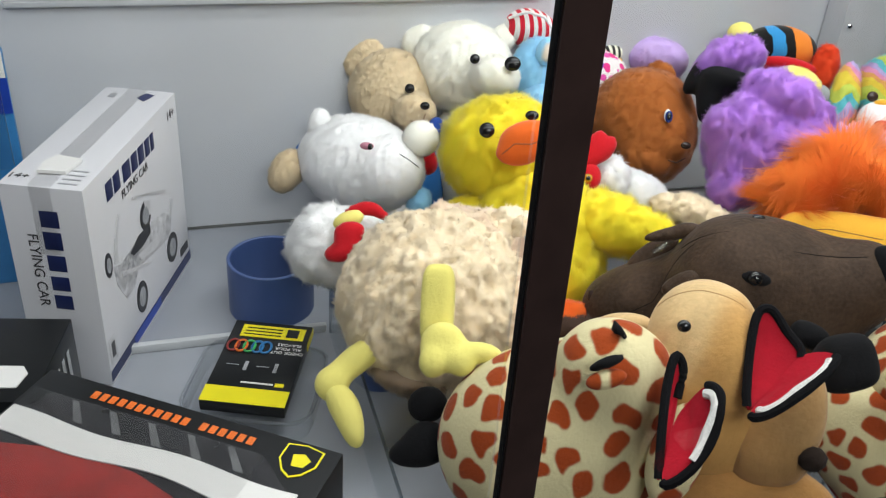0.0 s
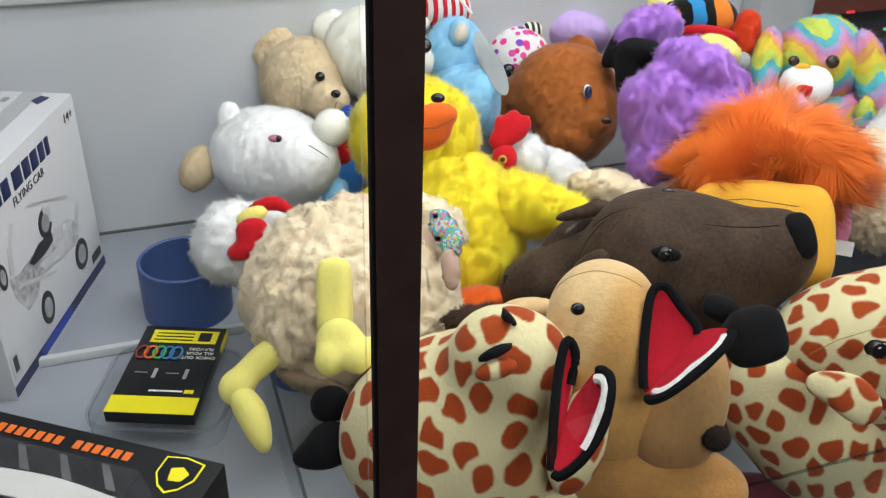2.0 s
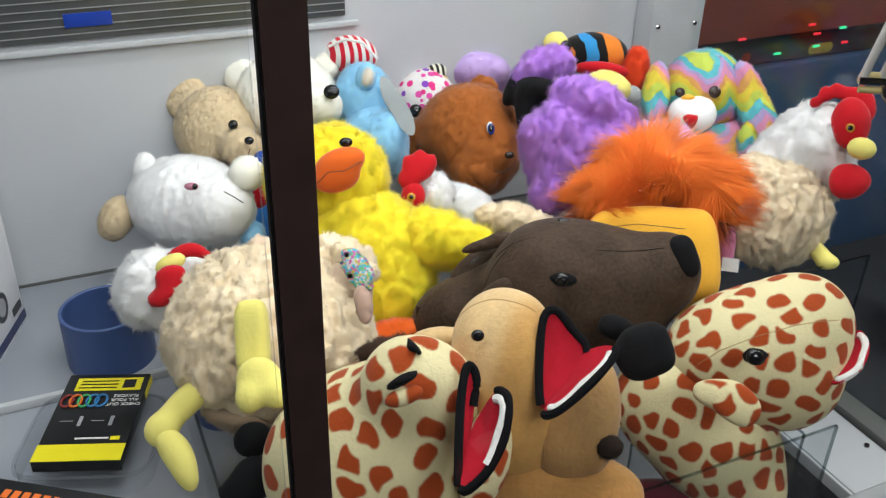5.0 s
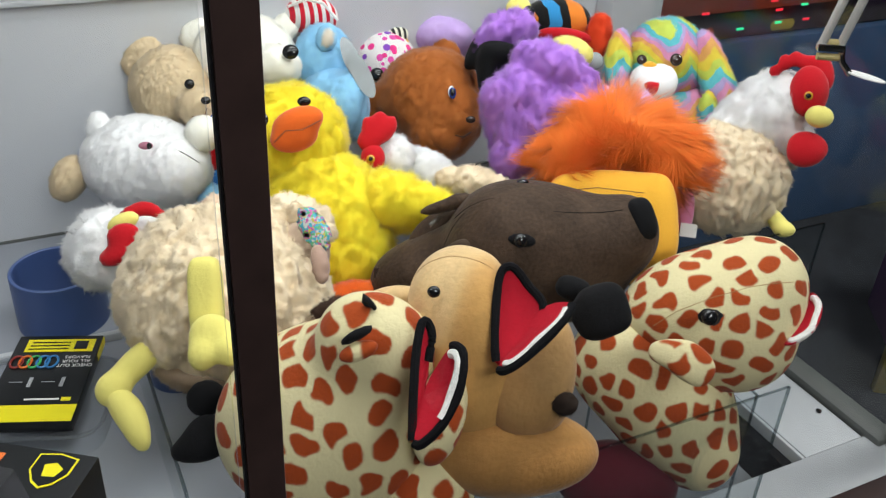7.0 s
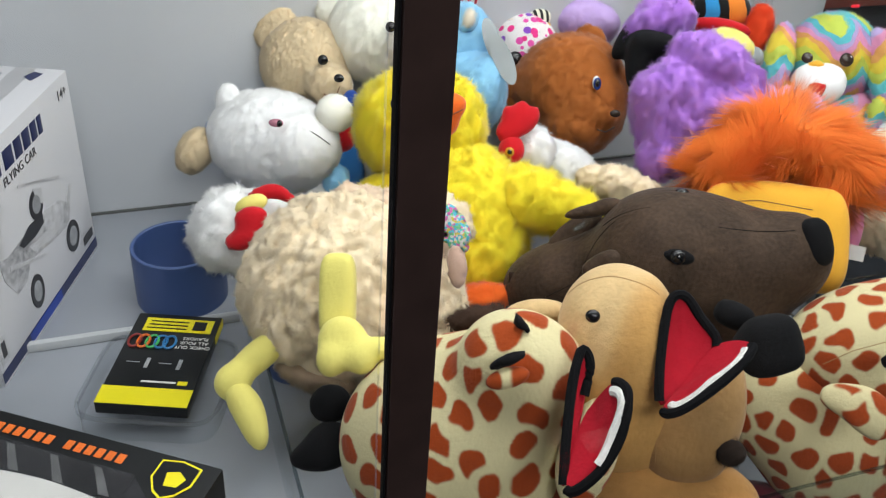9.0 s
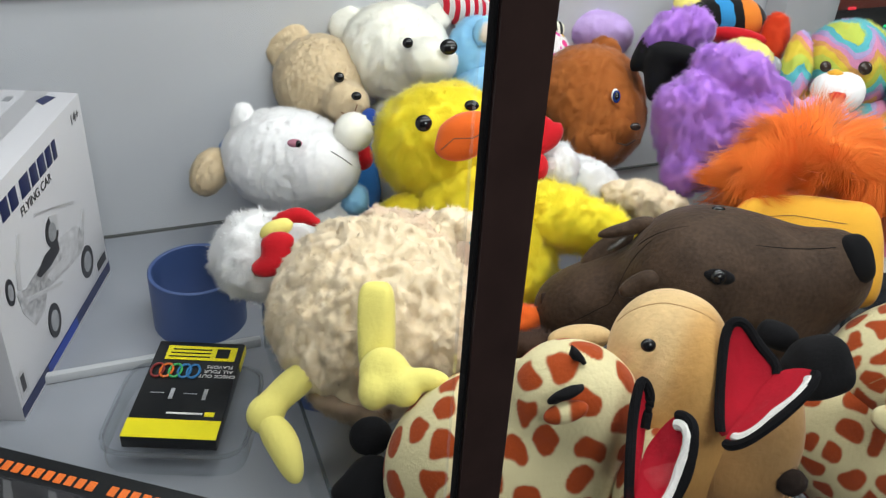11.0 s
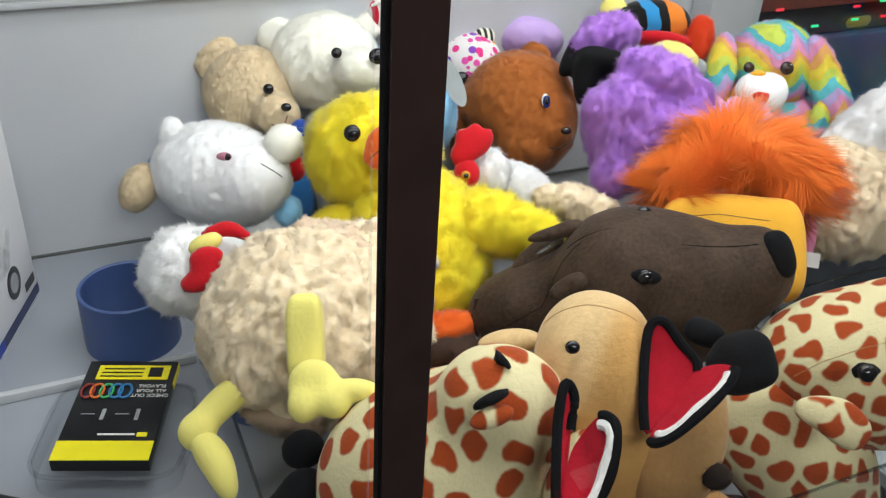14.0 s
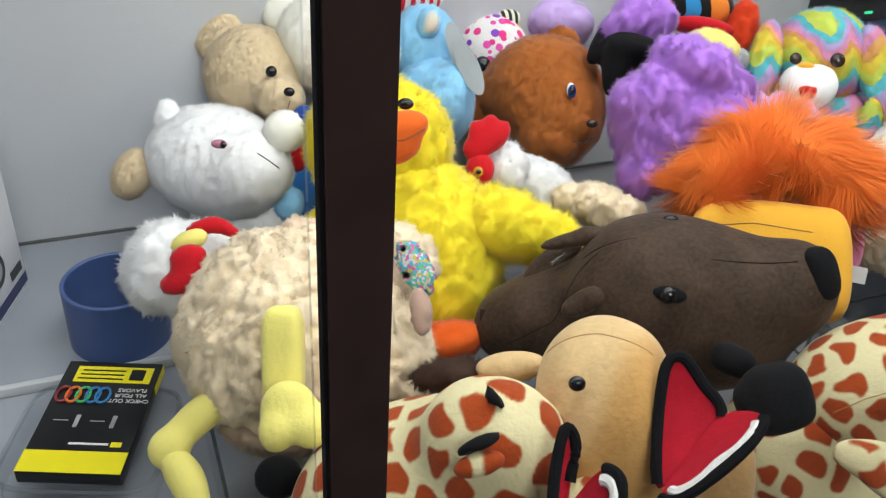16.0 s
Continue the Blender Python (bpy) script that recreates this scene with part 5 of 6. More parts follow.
def plush_purple_monkey():
    toy = thing("plush_purple_monkey", "purple fluffy plush animal with black trim", "soft toy", (0.7094, 0.8976, 0.1817), group="heap of soft toys")
    plush("body", [((-0.0055, 0.0156, 0.0112), (0.0592, 0.0695, 0.0592), (57, -3, -21), PURPLE),
                 ((0.0241, 0.0093, 0.0834), (0.0609, 0.0286, 0.0342), (54, 20, -37), PURPLE),
                 ((0.0345, -0.0262, 0.0399), (0.0448, 0.0323, 0.0361), (55, -16, -12), PURPLE),
                 ((-0.0439, -0.0205, -0.0255), (0.0290, 0.0252, 0.0316), (57, -3, -21), PURPLE),
                 ((-0.0309, 0.0138, 0.0483), (0.0412, 0.0350, 0.0375), (57, -3, -21), PURPLE)], toy, PILE, blend=0.005, **SHAGGY, seed=59)
    plush("hood", [((0.0366, 0.1513, 0.0868), (0.0439, 0.0301, 0.0374), (58, -11, -21), PURPLE),
                 ((0.0186, 0.1682, 0.0589), (0.0297, 0.0247, 0.033), (54, -28, -9), PURPLE)], toy, PILE, **SHAGGY, seed=60)
    plush("band", [((0.0257, 0.1084, 0.0635), (0.0462, 0.0151, 0.0287), (59, 7, -32), BLACK),
                 ((-0.0036, 0.1277, 0.0402), (0.0161, 0.0371, 0.0226), (59, 7, -32), BLACK),
                 ((-0.0008, 0.1722, 0.0596), (0.0115, 0.0345, 0.0181), (56, 23, -42), BLACK)], toy, BLACK_PILE, fur=30, length=0.0012, seed=61)
    plush("leg", [((0.1172, -0.0299, 0.0367), (0.0396, 0.0183, 0.0259), (59, 4, -30), (0.66, 0.42, 0.74))], toy, PILE, **SHAGGY, seed=62)
    return toy


plush_purple_monkey()


def plush_tropical_fish():
    toy = thing("plush_tropical_fish", "orange plush fish with blue and black stripes", "soft toy", (0.8932, 1.1515, 0.2423), group="heap of soft toys")
    plush("body", [((0, 0, 0), (0.0562, 0.0344, 0.0399), (59, 1, -28), PLAIN)], toy, FISH, seed=63)
    plush("lip", [((-0.0041, -0.0353, -0.0165), (0.0447, 0.0134, 0.0268), (59, 4, -30), SCARLET)], toy, FELT, seed=64)
    plush("jaw", [((-0.0586, -0.1308, -0.0054), (0.0349, 0.0233, 0.0283), (59, 9, -33), PALE_YELLOW)], toy, PILE, fur=60, length=0.0031, seed=65)
    plush("fin", [((0.0448, -0.0569, -0.0107), (0.0197, 0.0357, 0.0143), (59, 4, -30), (0.75, 0.07, 0.02))], toy, PILE, fur=70, length=0.0074, seed=66)
    plush("eyelid", [((-0.0615, 0.0186, 0.0189), (0.0197, 0.0179, 0.0161), (59, -3, -26), PALE_YELLOW)], toy, PILE, fur=50, length=0.0025, seed=67)
    ball("eye", (-0.0611, -0.0117, 0.0229), 0.0088, BLACK_PLASTIC, toy, squash=(1, 1, 0.6), turn=(59, -3, -26))
    ball("pupil", (-0.0045, -0.1209, -0.0266), 0.0137, GREY_PLASTIC, toy, squash=(1, 1, 0.6), turn=(59, -3, -26))
    return toy


plush_tropical_fish()


def plush_rainbow_rabbit():
    toy = thing("plush_rainbow_rabbit", "rainbow striped plush rabbit with a white muzzle", "soft toy", (1.0317, 1.0364, 0.1985), group="heap of soft toys")
    plush("head", [((0, 0, 0), (0.0666, 0.0684, 0.0594), (59, -3, -26), PLAIN)], toy, RAINBOW, **SOFT, seed=68)
    plush("ear", [((-0.093, 0.0002, 0.0062), (0.021, 0.0542, 0.0157), (59, 2, -29), PLAIN)], toy, RAINBOW, **SOFT, seed=69)
    plush("ear", [((0.0365, -0.0706, 0.0017), (0.0245, 0.0682, 0.0175), (58, -17, -17), PLAIN),
                 ((0.0421, -0.1036, -0.033), (0.0192, 0.0314, 0.0139), (59, -7, -23), PLAIN)], toy, RAINBOW, **SOFT, seed=70)
    plush("ear_tip", [((0.0074, -0.1056, -0.0435), (0.0138, 0.0294, 0.0121), (59, 4, -30), PLAIN)], toy, RAINBOW, fur=80, length=0.0043, seed=71)
    plush("body", [((0.0082, -0.0435, -0.0775), (0.068, 0.0498, 0.0544), (59, -3, -26), PLAIN)], toy, RAINBOW, **SOFT, seed=72)
    plush("muzzle", [((-0.0853, -0.0556, -0.0023), (0.0179, 0.0196, 0.0171), (59, -3, -26), WHITE),
                 ((-0.0579, -0.0694, -0.0015), (0.0196, 0.0213, 0.0188), (59, -3, -26), WHITE),
                 ((-0.0773, -0.0726, -0.0115), (0.0187, 0.017, 0.0153), (59, -3, -26), WHITE)], toy, PILE, fur=43, length=0.0025, seed=73)
    plush("mouth", [((-0.091, -0.0843, 0.0015), (0.0117, 0.0042, 0.0059), (59, -3, -26), SCARLET),
                 ((-0.092, -0.0871, -0.0035), (0.0075, 0.0067, 0.0059), (59, -3, -26), SCARLET),
                 ((-0.0914, -0.0881, -0.0103), (0.0042, 0.0042, 0.005), (59, -3, -26), SCARLET)], toy, FELT, blend=0.003, seed=74)
    plush("nose", [((-0.0786, -0.0574, 0.0197), (0.011, 0.0068, 0.0076), (59, -3, -26), (0.85, 0.45, 0.05))], toy, PILE, fur=50, length=0.0019, seed=75)
    ball("eye", (-0.0344, -0.0627, 0.0265), 0.0094, DARK_BROWN_PLASTIC, toy, squash=(1, 1, 0.6), turn=(59, -3, -26))
    ball("eye", (-0.078, -0.0362, 0.0223), 0.0077, DARK_BROWN_PLASTIC, toy, squash=(1, 1, 0.6), turn=(59, -3, -26))
    return toy


plush_rainbow_rabbit()


def mane_flow(p):
    """Long strands part above the face and fall to both sides."""
    u = (p @ np.array([0.91, -0.41, 0.03]) + 0.012) / 0.06
    u = np.clip(u, -1.0, 1.0)[:, None]
    return u * np.array([0.95, -0.45, 0.0]) + (0.25 + 0.5 * np.abs(u)) * np.array([-0.1, -0.35, -0.9]) + (1 - np.abs(u)) * np.array([-0.25, -0.1, 0.35])


def plush_lion():
    toy = thing("plush_lion", "golden plush lion with a shaggy orange mane", "soft toy", (0.7617, 0.7833, 0.2185), group="heap of soft toys")
    plush("mane", [((-0.0040, -0.0055, -0.0012), (0.0674, 0.0325, 0.0337), (57, -3, -21), ORANGE),
                 ((-0.0702, 0.0020, -0.0208), (0.0347, 0.0173, 0.0243), (52, -28, -3), ORANGE),
                 ((0.0424, -0.0547, -0.0244), (0.0241, 0.0299, 0.0253), (51, 30, -45), ORANGE)], toy, PILE, blend=0.02, step=0.005, fur=55, length=0.05, width=0.0006, comb=mane_flow, mess=0.35, curl=0.75, cell=0.03, gather=0.55, lift=0.3, tuft=0.004, seed=76)
    plush("face", [((-0.0656, -0.0589, -0.0486), (0.0626, 0.0313, 0.0235), (57, 1, -24), GOLD),
                 ((-0.0093, -0.1083, -0.0662), (0.0177, 0.0525, 0.0221), (57, -3, -21), GOLD),
                 ((-0.0336, -0.0875, -0.0787), (0.0472, 0.0472, 0.0236), (57, -3, -21), GOLD)], toy, FELT, blend=0.010, square=2.6, step=0.005, lumpy=0.001, seed=77)
    stitch([(-0.1290, -0.0536, -0.0331), (-0.0841, -0.0772, -0.0214), (-0.0354, -0.1014, -0.0265)], toy, 0.0005)
    plush("body", [((-0.0281, -0.0497, -0.1342), (0.0647, 0.0503, 0.0431), (59, -3, -26), GOLD)], toy, FELT, seed=78)
    return toy


plush_lion()


def plush_pink_flamingo():
    toy = thing("plush_pink_flamingo", "pink plush wing with a white cloth tag", "soft toy", (0.8375, 0.7259, 0.124), group="heap of soft toys")
    plush("wing", [((0, 0, 0), (0.0116, 0.0349, 0.0146), (59, 2, -29), (0.75, 0.25, 0.42))], toy, FELT, seed=79)
    card("cloth_tag", (-0.0138, -0.0276, -0.0126), (0.0107, 0.0086), (59, 4, -30), LABEL_WHITE, toy)
    return toy


plush_pink_flamingo()


def plush_rooster():
    toy = thing("plush_rooster", "white and cream plush rooster with a red face", "soft toy", (0.9898, 0.7982, 0.1056), group="heap of soft toys")
    plush("body", [((0, 0, 0), (0.0742, 0.0766, 0.0645), (59, 4, -30), CREAM),
                 ((-0.04, 0.0186, 0.016), (0.04, 0.056, 0.044), (59, -3, -26), CREAM)], toy, PILE, blend=0.02, **CURLY, seed=80)
    plush("neck", [((0.0374, 0.0406, 0.0695), (0.0715, 0.0341, 0.0406), (55, -27, -10), WHITE),
                 ((0.0648, 0.0204, 0.0997), (0.04, 0.0352, 0.032), (51, -36, -2), WHITE),
                 ((0.0755, -0.0026, 0.0644), (0.0241, 0.0498, 0.0273), (59, -10, -22), WHITE)], toy, PILE, blend=0.02, **FLUFFY, seed=81)
    plush("face", [((0.0756, -0.0217, 0.1334), (0.0262, 0.0355, 0.0201), (59, 1, -28), SCARLET)], toy, FELT, seed=82)
    plush("comb", [((0.0544, 0.0257, 0.1483), (0.0086, 0.0078, 0.0071), (59, -3, -26), SCARLET),
                 ((0.0655, 0.0222, 0.1613), (0.0094, 0.0109, 0.007), (59, -3, -26), SCARLET),
                 ((0.0765, 0.0141, 0.1677), (0.0086, 0.0109, 0.007), (59, -3, -26), SCARLET),
                 ((0.0853, 0.0009, 0.1648), (0.0108, 0.0108, 0.0077), (59, -3, -26), SCARLET),
                 ((0.0971, -0.0172, 0.1568), (0.0154, 0.0262, 0.0085), (58, -13, -20), SCARLET)], toy, FELT, blend=0.0025, seed=83)
    plush("wattle", [((0.054, -0.0638, 0.0739), (0.0245, 0.0168, 0.0107), (58, 14, -36), SCARLET),
                 ((0.0433, -0.0661, 0.0623), (0.0168, 0.0138, 0.0092), (59, -3, -26), SCARLET)], toy, FELT, seed=84)
    plush("beak", [((0.0617, -0.0607, 0.1135), (0.0189, 0.0151, 0.0136), (59, 6, -31), PALE_YELLOW)], toy, FELT, seed=85)
    plush("foot", [((0.0224, -0.09, -0.038), (0.0117, 0.007, 0.0109), (59, -3, -26), PALE_YELLOW),
                 ((0.0236, -0.0671, -0.0323), (0.0087, 0.0158, 0.0095), (54, -28, -9), PALE_YELLOW)], toy, FELT, seed=86)
    ball("eye", (0.05, -0.0443, 0.1385), 0.0060, AMBER_EYE, toy, squash=(1, 1, 0.6), turn=(59, -3, -26))
    ball("pupil", (0.046, -0.0477, 0.1402), 0.0034, BLACK_PLASTIC, toy, squash=(1, 1, 0.6), turn=(59, -3, -26))
    return toy


plush_rooster()


def plush_seal_dog():
    toy = thing("plush_seal_dog", "dark brown short pile plush dog lying on its side", "soft toy", (0.5629, 0.6965, 0.1308), group="heap of soft toys")
    plush("head", [((-0.0169, -0.0202, 0.0296), (0.0667, 0.0633, 0.0650), (58, -3, -24), DARK_BROWN),
                 ((0.0553, -0.0553, 0.0378), (0.0703, 0.0461, 0.0478), (58, -3, -24), DARK_BROWN),
                 ((0.0933, -0.0792, 0.0577), (0.0288, 0.0343, 0.0332), (58, -3, -24), DARK_BROWN),
                 ((0.0129, -0.0078, 0.0583), (0.0625, 0.0296, 0.0398), (58, -3, -24), DARK_BROWN),
                 ((0.0190, -0.0595, -0.0116), (0.0739, 0.0375, 0.0455), (58, -3, -24), DARK_BROWN),
                 ((-0.0750, 0.0392, -0.0186), (0.0704, 0.0394, 0.0448), (55, -21, -11), DARK_BROWN),
                 ((-0.1148, 0.0554, -0.0413), (0.0253, 0.0265, 0.0271), (58, -3, -24), DARK_BROWN)], toy, SHORT_DARK, blend=0.013, step=0.005, lumpy=0.0009, seed=87)
    stitch([(-0.0732, 0.0085, 0.0606), (-0.0387, -0.0182, 0.0833), (0.0027, -0.0594, 0.0900), (0.0735, -0.0891, 0.0957)], toy, 0.00045, FELT_BLACK)
    stitch([(-0.1369, 0.0438, -0.0449), (-0.0921, 0.0112, -0.0047), (-0.0706, 0.0003, 0.0318), (-0.0605, -0.0063, 0.0667)], toy, 0.0004, FELT_BLACK)
    plush("ear", [((-0.0688, 0.0385, 0.0597), (0.0286, 0.0069, 0.0114), (57, -15, -16), DARK_BROWN),
                 ((-0.0530, 0.0302, 0.0679), (0.0114, 0.0063, 0.0091), (58, -3, -24), DARK_BROWN)], toy, SHORT_DARK, blend=0.004, step=0.004, seed=88)
    plush("ear", [((-0.0892, -0.0271, 0.0399), (0.0206, 0.0098, 0.0065), (54, -26, -7), DARK_BROWN),
                 ((-0.0803, -0.0333, 0.0484), (0.0097, 0.0075, 0.0065), (57, -11, -18), DARK_BROWN)], toy, SHORT_DARK, blend=0.004, step=0.004, seed=89)
    plush("ear_fold", [((-0.0744, 0.0561, 0.0248), (0.0342, 0.0130, 0.0083), (50, -34, 0), DARK_BROWN)], toy, SHORT_DARK, blend=0.004, step=0.004, seed=189)
    plush("nose", [((0.0958, -0.0951, 0.0797), (0.0140, 0.0237, 0.0183), (57, -15, -16), BLACK)], toy, BLACK_PILE, square=2.8, seed=90)
    plush("eyelid", [((-0.0346, -0.0701, 0.0679), (0.0147, 0.0073, 0.0058), (58, 4, -28), BLACK)], toy, BLACK_PILE, step=0.003, seed=91)
    plush("eyelid", [((0.0033, -0.0022, 0.0927), (0.0092, 0.0049, 0.0061), (59, 2, -29), BLACK)], toy, BLACK_PILE, seed=92)
    ball("eye", (-0.0382, -0.0733, 0.0702), 0.0075, BLACK_PLASTIC, toy, squash=(1, 1, 0.7), turn=(59, -3, -26))
    ball("eye", (-0.0013, -0.0092, 0.0982), 0.0067, BLACK_PLASTIC, toy, squash=(1.1, 0.7, 0.7), turn=(59, -3, -26))
    card("hang_tag", (-0.1438, 0.0497, -0.0183), (0.0038, 0.0057), (59, -3, -26), DARK_BROWN_PLASTIC, toy)
    card("size_tag", (-0.0692, 0.0337, 0.0547), (0.0237, 0.0031), (51, -36, -2), LABEL_CLEAR, toy)
    return toy


plush_seal_dog()


def plush_horse():
    toy = thing("plush_horse", "tan plush horse head with a wide open red mouth", "soft toy", (0.4089, 0.5441, 0.2046), group="heap of soft toys")
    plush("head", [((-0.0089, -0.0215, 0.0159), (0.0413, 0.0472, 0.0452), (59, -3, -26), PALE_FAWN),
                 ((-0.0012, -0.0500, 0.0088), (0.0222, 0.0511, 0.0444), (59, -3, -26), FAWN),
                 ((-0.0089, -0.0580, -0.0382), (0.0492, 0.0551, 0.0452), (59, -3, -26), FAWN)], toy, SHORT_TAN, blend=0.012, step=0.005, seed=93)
    stitch([(-0.0396, -0.0005, 0.0368), (-0.0164, -0.0218, 0.0622), (0.0073, -0.0481, 0.0610)], toy, 0.0004, THREAD_FAWN)
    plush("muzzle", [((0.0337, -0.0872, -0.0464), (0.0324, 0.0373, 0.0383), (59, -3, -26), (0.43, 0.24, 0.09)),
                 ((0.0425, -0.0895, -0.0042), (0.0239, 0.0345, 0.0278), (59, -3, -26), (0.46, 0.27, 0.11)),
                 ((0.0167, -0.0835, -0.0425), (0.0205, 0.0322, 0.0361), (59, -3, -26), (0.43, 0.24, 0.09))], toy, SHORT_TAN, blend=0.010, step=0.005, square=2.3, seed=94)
    stitch([(-0.0145, -0.0955, -0.0066), (-0.0240, -0.1135, -0.0211), (-0.0200, -0.1175, -0.0433)], toy, 0.0004, THREAD_FAWN)
    # neck fawn darkened: shade low in the heap is put into its colour
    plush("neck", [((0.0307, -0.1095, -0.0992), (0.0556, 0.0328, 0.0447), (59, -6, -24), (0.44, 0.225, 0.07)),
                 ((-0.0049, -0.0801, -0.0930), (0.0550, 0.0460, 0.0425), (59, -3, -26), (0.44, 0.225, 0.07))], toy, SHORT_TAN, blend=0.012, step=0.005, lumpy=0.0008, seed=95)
    plush("ear", [((-0.037, 0.0522, -0.0194), (0.0276, 0.0117, 0.0127), (59, -10, -22), PALE_FAWN)], toy, SHORT_TAN, seed=96)
    plush("forelock", [((-0.0757, 0.0741, -0.0365), (0.0312, 0.0118, 0.0129), (59, -10, -22), (0.06, 0.035, 0.025))], toy, BLACK_PILE, fur=60, length=0.0074, seed=97)
    plush("nostril_tuft", [((0.0391, -0.1312, -0.0277), (0.0116, 0.0102, 0.0065), (59, -10, -22), (0.03, 0.02, 0.015))], toy, BLACK_PILE, fur=25, length=0.0062, mess=1.0, seed=98)
    ball("eye", (-0.0455, -0.0486, 0.0525), 0.0055, BLACK_PLASTIC, toy, squash=(1, 0.9, 0.6), turn=(59, -3, -26))
    jaw([(-0.0183, -0.1099, 0.0179), (0.0025, -0.0684, 0.0623), (0.0157, -0.0646, 0.0722), (0.0252, -0.0779, 0.0599), (0.0293, -0.0976, 0.0476), (0.002, -0.1063, 0.0252)], toy, (0, 4), (0, 0))
    jaw([(-0.021, -0.1203, 0.0179), (0.002, -0.1063, 0.0252), (0.0293, -0.0976, 0.0476), (0.0422, -0.1164, 0.0608), (0.0196, -0.1285, 0.0489), (-0.0115, -0.1294, 0.0273)], toy, (3, 6), (3, 6))
    return toy


plush_horse()


def plush_giraffe():
    toy = thing("plush_giraffe", "cream plush giraffe head with rust spots and open mouth", "soft toy", (0.2801, 0.5298, 0.1131), group="heap of soft toys")
    plush("head", [((0.0000, 0.0000, -0.0000), (0.0950, 0.0825, 0.0600), (59, -3, -26), PLAIN),
                 ((0.0367, -0.0208, 0.0463), (0.0484, 0.0605, 0.0436), (59, 6, -31), PLAIN),
                 ((-0.0031, 0.0115, 0.0340), (0.0617, 0.0469, 0.0444), (54, -28, -9), PLAIN),
                 ((0.0266, -0.0258, 0.1112), (0.0330, 0.0302, 0.0275), (59, 10, -34), PLAIN),
                 ((0.0472, -0.0307, 0.0985), (0.0288, 0.0261, 0.0269), (58, 14, -36), PLAIN)], toy, GIRAFFE, blend=0.014, step=0.0018, dye=spots(0.0075, 0.0255, SPOT_CREAM, SPOT_RUST, 99), seed=99)
    plush("jaw", [((0.0714, -0.0798, 0.054), (0.0213, 0.0425, 0.0231), (59, 9, -33), PLAIN)], toy, GIRAFFE, step=0.0018, dye=spots(0.0075, 0.0255, SPOT_CREAM, SPOT_RUST, 100), seed=100)
    plush("neck", [((0.0734, -0.0656, -0.0403), (0.04, 0.045, 0.035), (59, -3, -26), PLAIN),
                 ((0.0229, -0.0309, -0.0669), (0.0717, 0.0359, 0.0461), (59, -3, -26), PLAIN)], toy, GIRAFFE, step=0.0018, dye=spots(0.0075, 0.0255, SPOT_CREAM, SPOT_RUST, 101), seed=101)
    plush("brow", [((0.0158, -0.0195, 0.1098), (0.0257, 0.0312, 0.0220), (57, 18, -39), PLAIN)], toy, GIRAFFE, step=0.0018, dye=spots(0.0075, 0.0255, SPOT_CREAM, SPOT_RUST, 113), seed=113)
    plush("ear", [((0.0076, -0.0607, 0.1242), (0.0156, 0.0074, 0.0069), (57, -20, -15), PLAIN)], toy, GIRAFFE, step=0.0018, dye=spots(0.0075, 0.0255, SPOT_CREAM, SPOT_RUST, 102), seed=102)
    plush("hoof", [((-0.0858, 0.0816, -0.004), (0.0187, 0.0166, 0.0114), (57, -20, -15), BLACK)], toy, BLACK_PILE, fur=30, length=0.0009, seed=103)
    plush("hoof", [((-0.0909, 0.0565, -0.0257), (0.0184, 0.0184, 0.0113), (59, -3, -26), BLACK),
                 ((-0.1081, 0.0575, -0.0375), (0.0184, 0.0102, 0.0092), (58, -16, -18), BLACK)], toy, BLACK_PILE, fur=30, length=0.0009, blend=0.008, seed=104)
    plush("eyelid", [((0.0082, -0.0565, 0.1367), (0.0147, 0.0043, 0.0060), (55, -27, -10), BLACK)], toy, BLACK_PILE, seed=105)
    plush("eyelid", [((0.0248, -0.0332, 0.1490), (0.0106, 0.0040, 0.0053), (53, 31, -49), BLACK)], toy, BLACK_PILE, seed=106)
    jaw([(0.024, -0.1286, 0.0852), (0.0444, -0.0857, 0.1217), (0.0586, -0.0662, 0.142), (0.0646, -0.0709, 0.1338), (0.0569, -0.0829, 0.116), (0.0391, -0.1097, 0.0977)], toy, (0, 4), (0, 0))
    jaw([(0.0224, -0.1359, 0.0887), (0.047, -0.0992, 0.1036), (0.0613, -0.0907, 0.1176), (0.0694, -0.0965, 0.1367), (0.0711, -0.1116, 0.139), (0.0598, -0.1291, 0.1199), (0.0402, -0.1396, 0.1009)], toy, (3, 7), (3, 6))
    return toy


plush_giraffe()


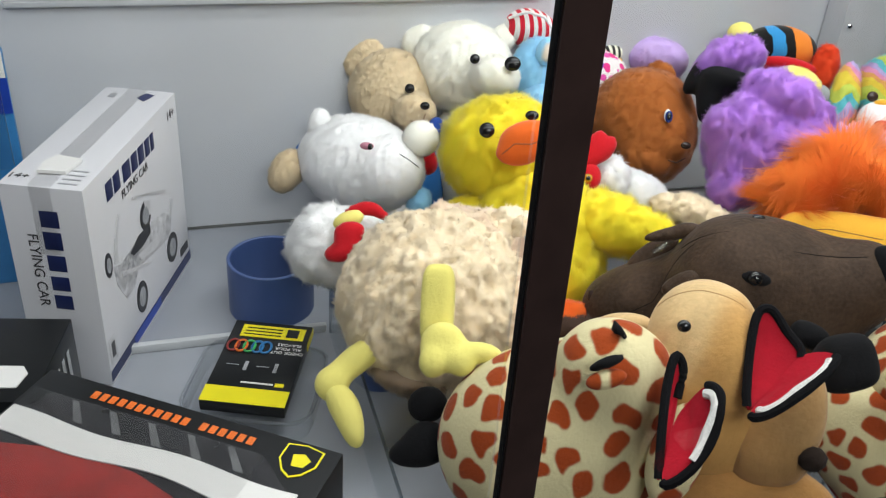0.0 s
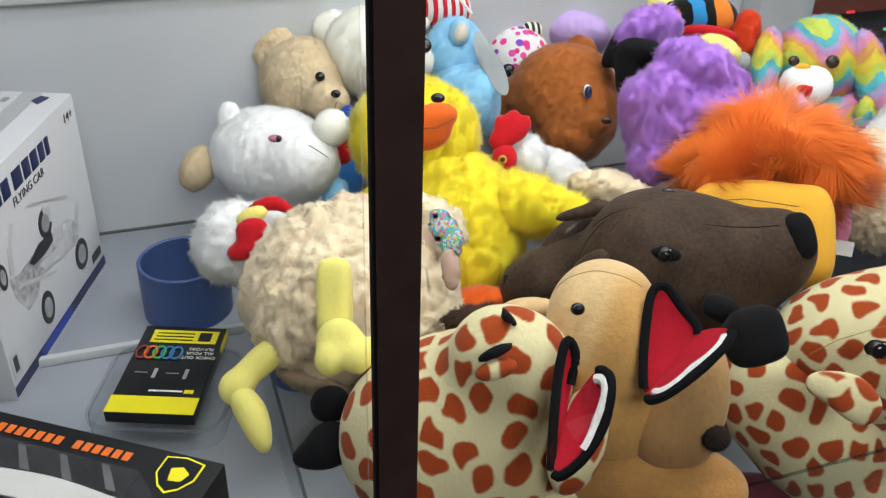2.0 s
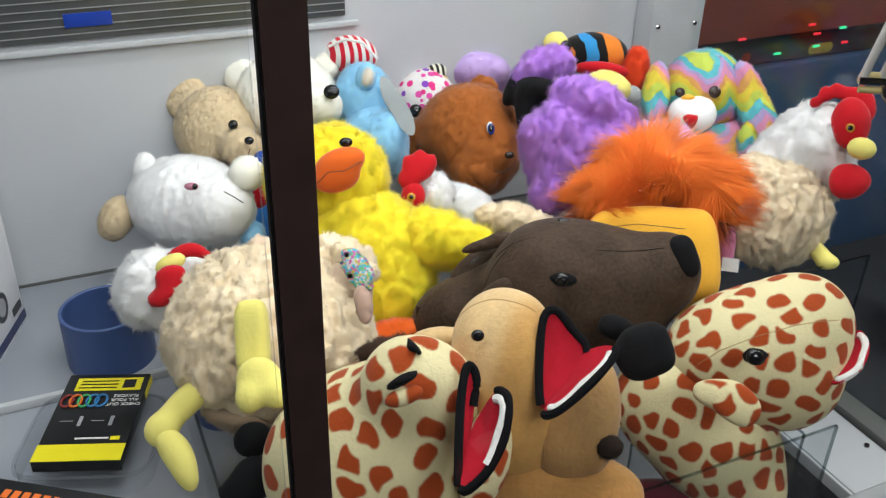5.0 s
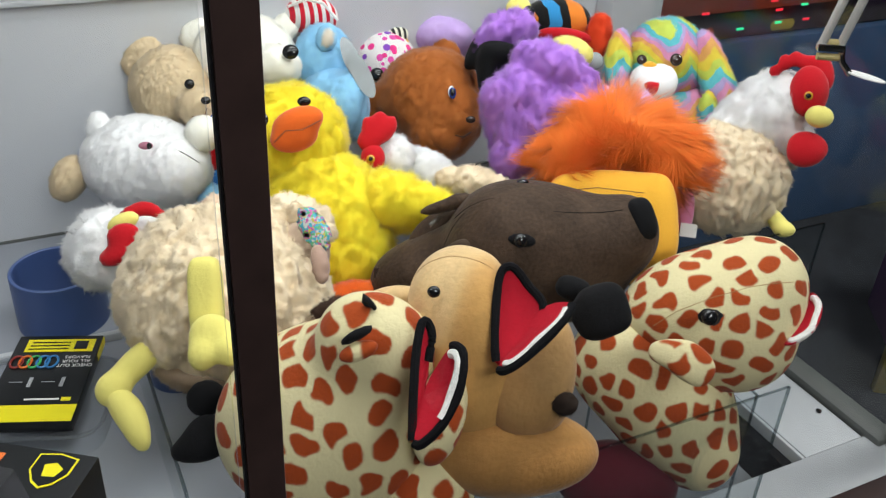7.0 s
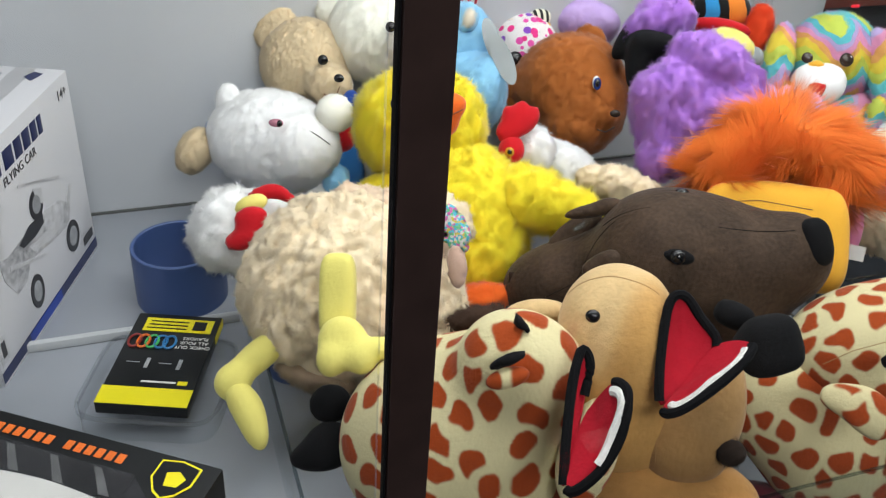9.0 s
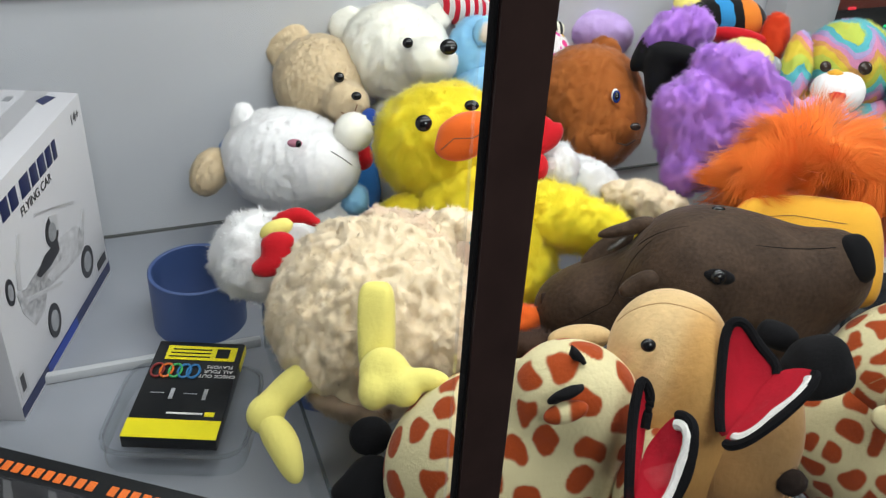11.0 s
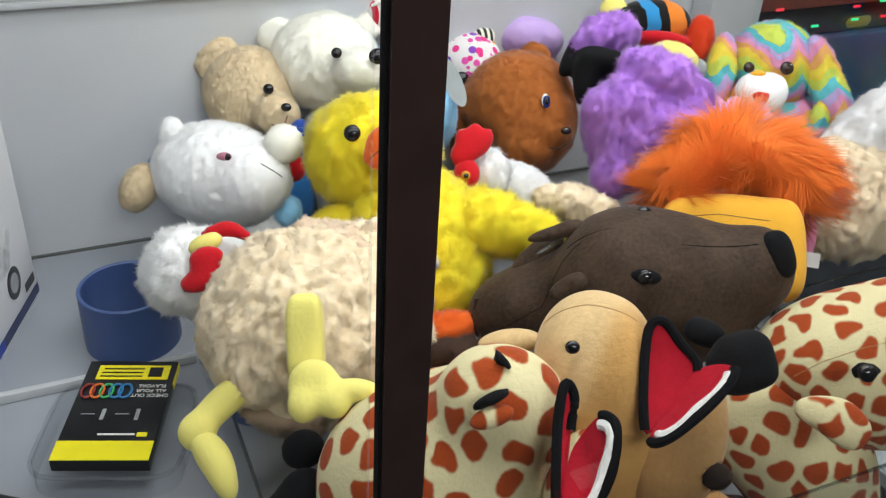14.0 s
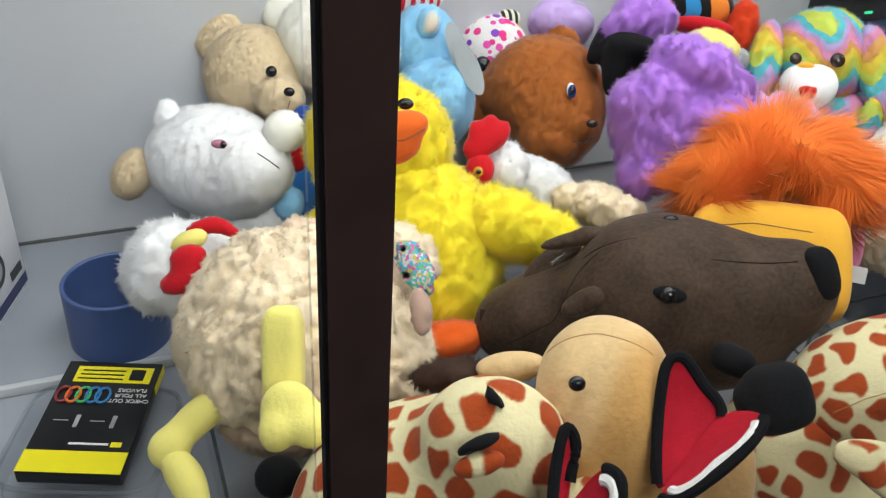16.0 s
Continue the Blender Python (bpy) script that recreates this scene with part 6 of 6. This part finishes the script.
def plush_tall_giraffe():
    toy = thing("plush_tall_giraffe", "cream plush giraffe with rust spots and black ears", "soft toy", (0.6919, 0.5276, 0.1364), group="heap of soft toys")
    plush("head", [((0, 0, 0), (0.0819, 0.0582, 0.0594), (58, -13, -20), PLAIN),
                 ((0.0583, -0.0183, 0.0277), (0.0461, 0.0461, 0.0449), (54, -28, -9), PLAIN),
                 ((0.0281, -0.034, -0.0286), (0.0582, 0.0511, 0.0499), (59, -3, -26), PLAIN)], toy, GIRAFFE, blend=0.016, step=0.0018, dye=spots(0.0072, 0.0235, SPOT_CREAM, SPOT_RUST, 107), seed=107)
    stitch([(-0.1014, -0.0298, 0.0138), (-0.0736, -0.0392, 0.0408), (-0.0339, -0.0491, 0.0569), (0.0063, -0.0546, 0.0603), (0.0561, -0.0586, 0.0541)], toy, 0.0004, THREAD_FAWN)
    plush("neck", [((-0.0605, 0.0148, -0.0639), (0.0667, 0.0606, 0.0558), (59, -3, -26), PLAIN),
                 ((-0.0255, -0.0214, -0.1098), (0.0625, 0.0612, 0.0563), (59, -3, -26), PLAIN),
                 ((-0.0037, -0.0518, -0.1573), (0.0384, 0.0384, 0.0408), (59, -3, -26), PLAIN)], toy, GIRAFFE, blend=0.018, step=0.0018, dye=spots(0.0072, 0.0235, SPOT_CREAM, SPOT_RUST, 108), seed=108)
    plush("ear", [((-0.0888, -0.0679, 0.0139), (0.0235, 0.0118, 0.0064), (59, 4, -30), PLAIN),
                 ((-0.0783, -0.0849, 0.0084), (0.0212, 0.0159, 0.0074), (54, 29, -47), PLAIN)], toy, GIRAFFE, square=2.4, blend=0.006, step=0.0018, dye=spots(0.0072, 0.0235, SPOT_CREAM, SPOT_RUST, 109), seed=109)
    plush("horn", [((-0.1402, -0.0200, 0.0469), (0.0224, 0.0246, 0.0214), (57, -18, -16), BLACK),
                 ((-0.1520, -0.0158, 0.0381), (0.0161, 0.0182, 0.0161), (54, -28, -9), BLACK)], toy, BLACK_PILE, fur=20, length=0.0009, blend=0.005, square=3.2, seed=110)
    plush("horn", [((-0.1319, 0.0427, 0.0292), (0.0183, 0.0126, 0.0149), (58, 14, -36), BLACK)], toy, BLACK_PILE, fur=20, length=0.0009, square=2.6, seed=114)
    plush("eyelid", [((-0.0494, -0.0655, 0.0439), (0.0129, 0.0086, 0.0048), (59, 4, -30), BLACK)], toy, BLACK_PILE, seed=111)
    ball("eye", (-0.0581, -0.0722, 0.0506), 0.0079, BLACK_PLASTIC, toy, squash=(1, 1, 0.6), turn=(59, -3, -26))
    jaw([(0.0394, -0.0864, -0.0001), (0.078, -0.0611, 0.0088), (0.0959, -0.0565, 0.0295), (0.0874, -0.079, 0.0286), (0.0622, -0.0949, 0.0147)], toy, (0, 0), (2, 5))
    return toy


plush_tall_giraffe()


def plush_maroon_cushion():
    toy = thing("plush_maroon_cushion", "dark maroon cloth toy lying under the clear sheet", "soft toy", (0.5966, 0.4945, -0.0447), group="heap of soft toys")
    plush("body", [((0, 0, 0), (0.0674, 0.0429, 0.0367), (59, 4, -30), (0.1, 0.012, 0.02))], toy, FELT, seed=112)
    return toy


plush_maroon_cushion()
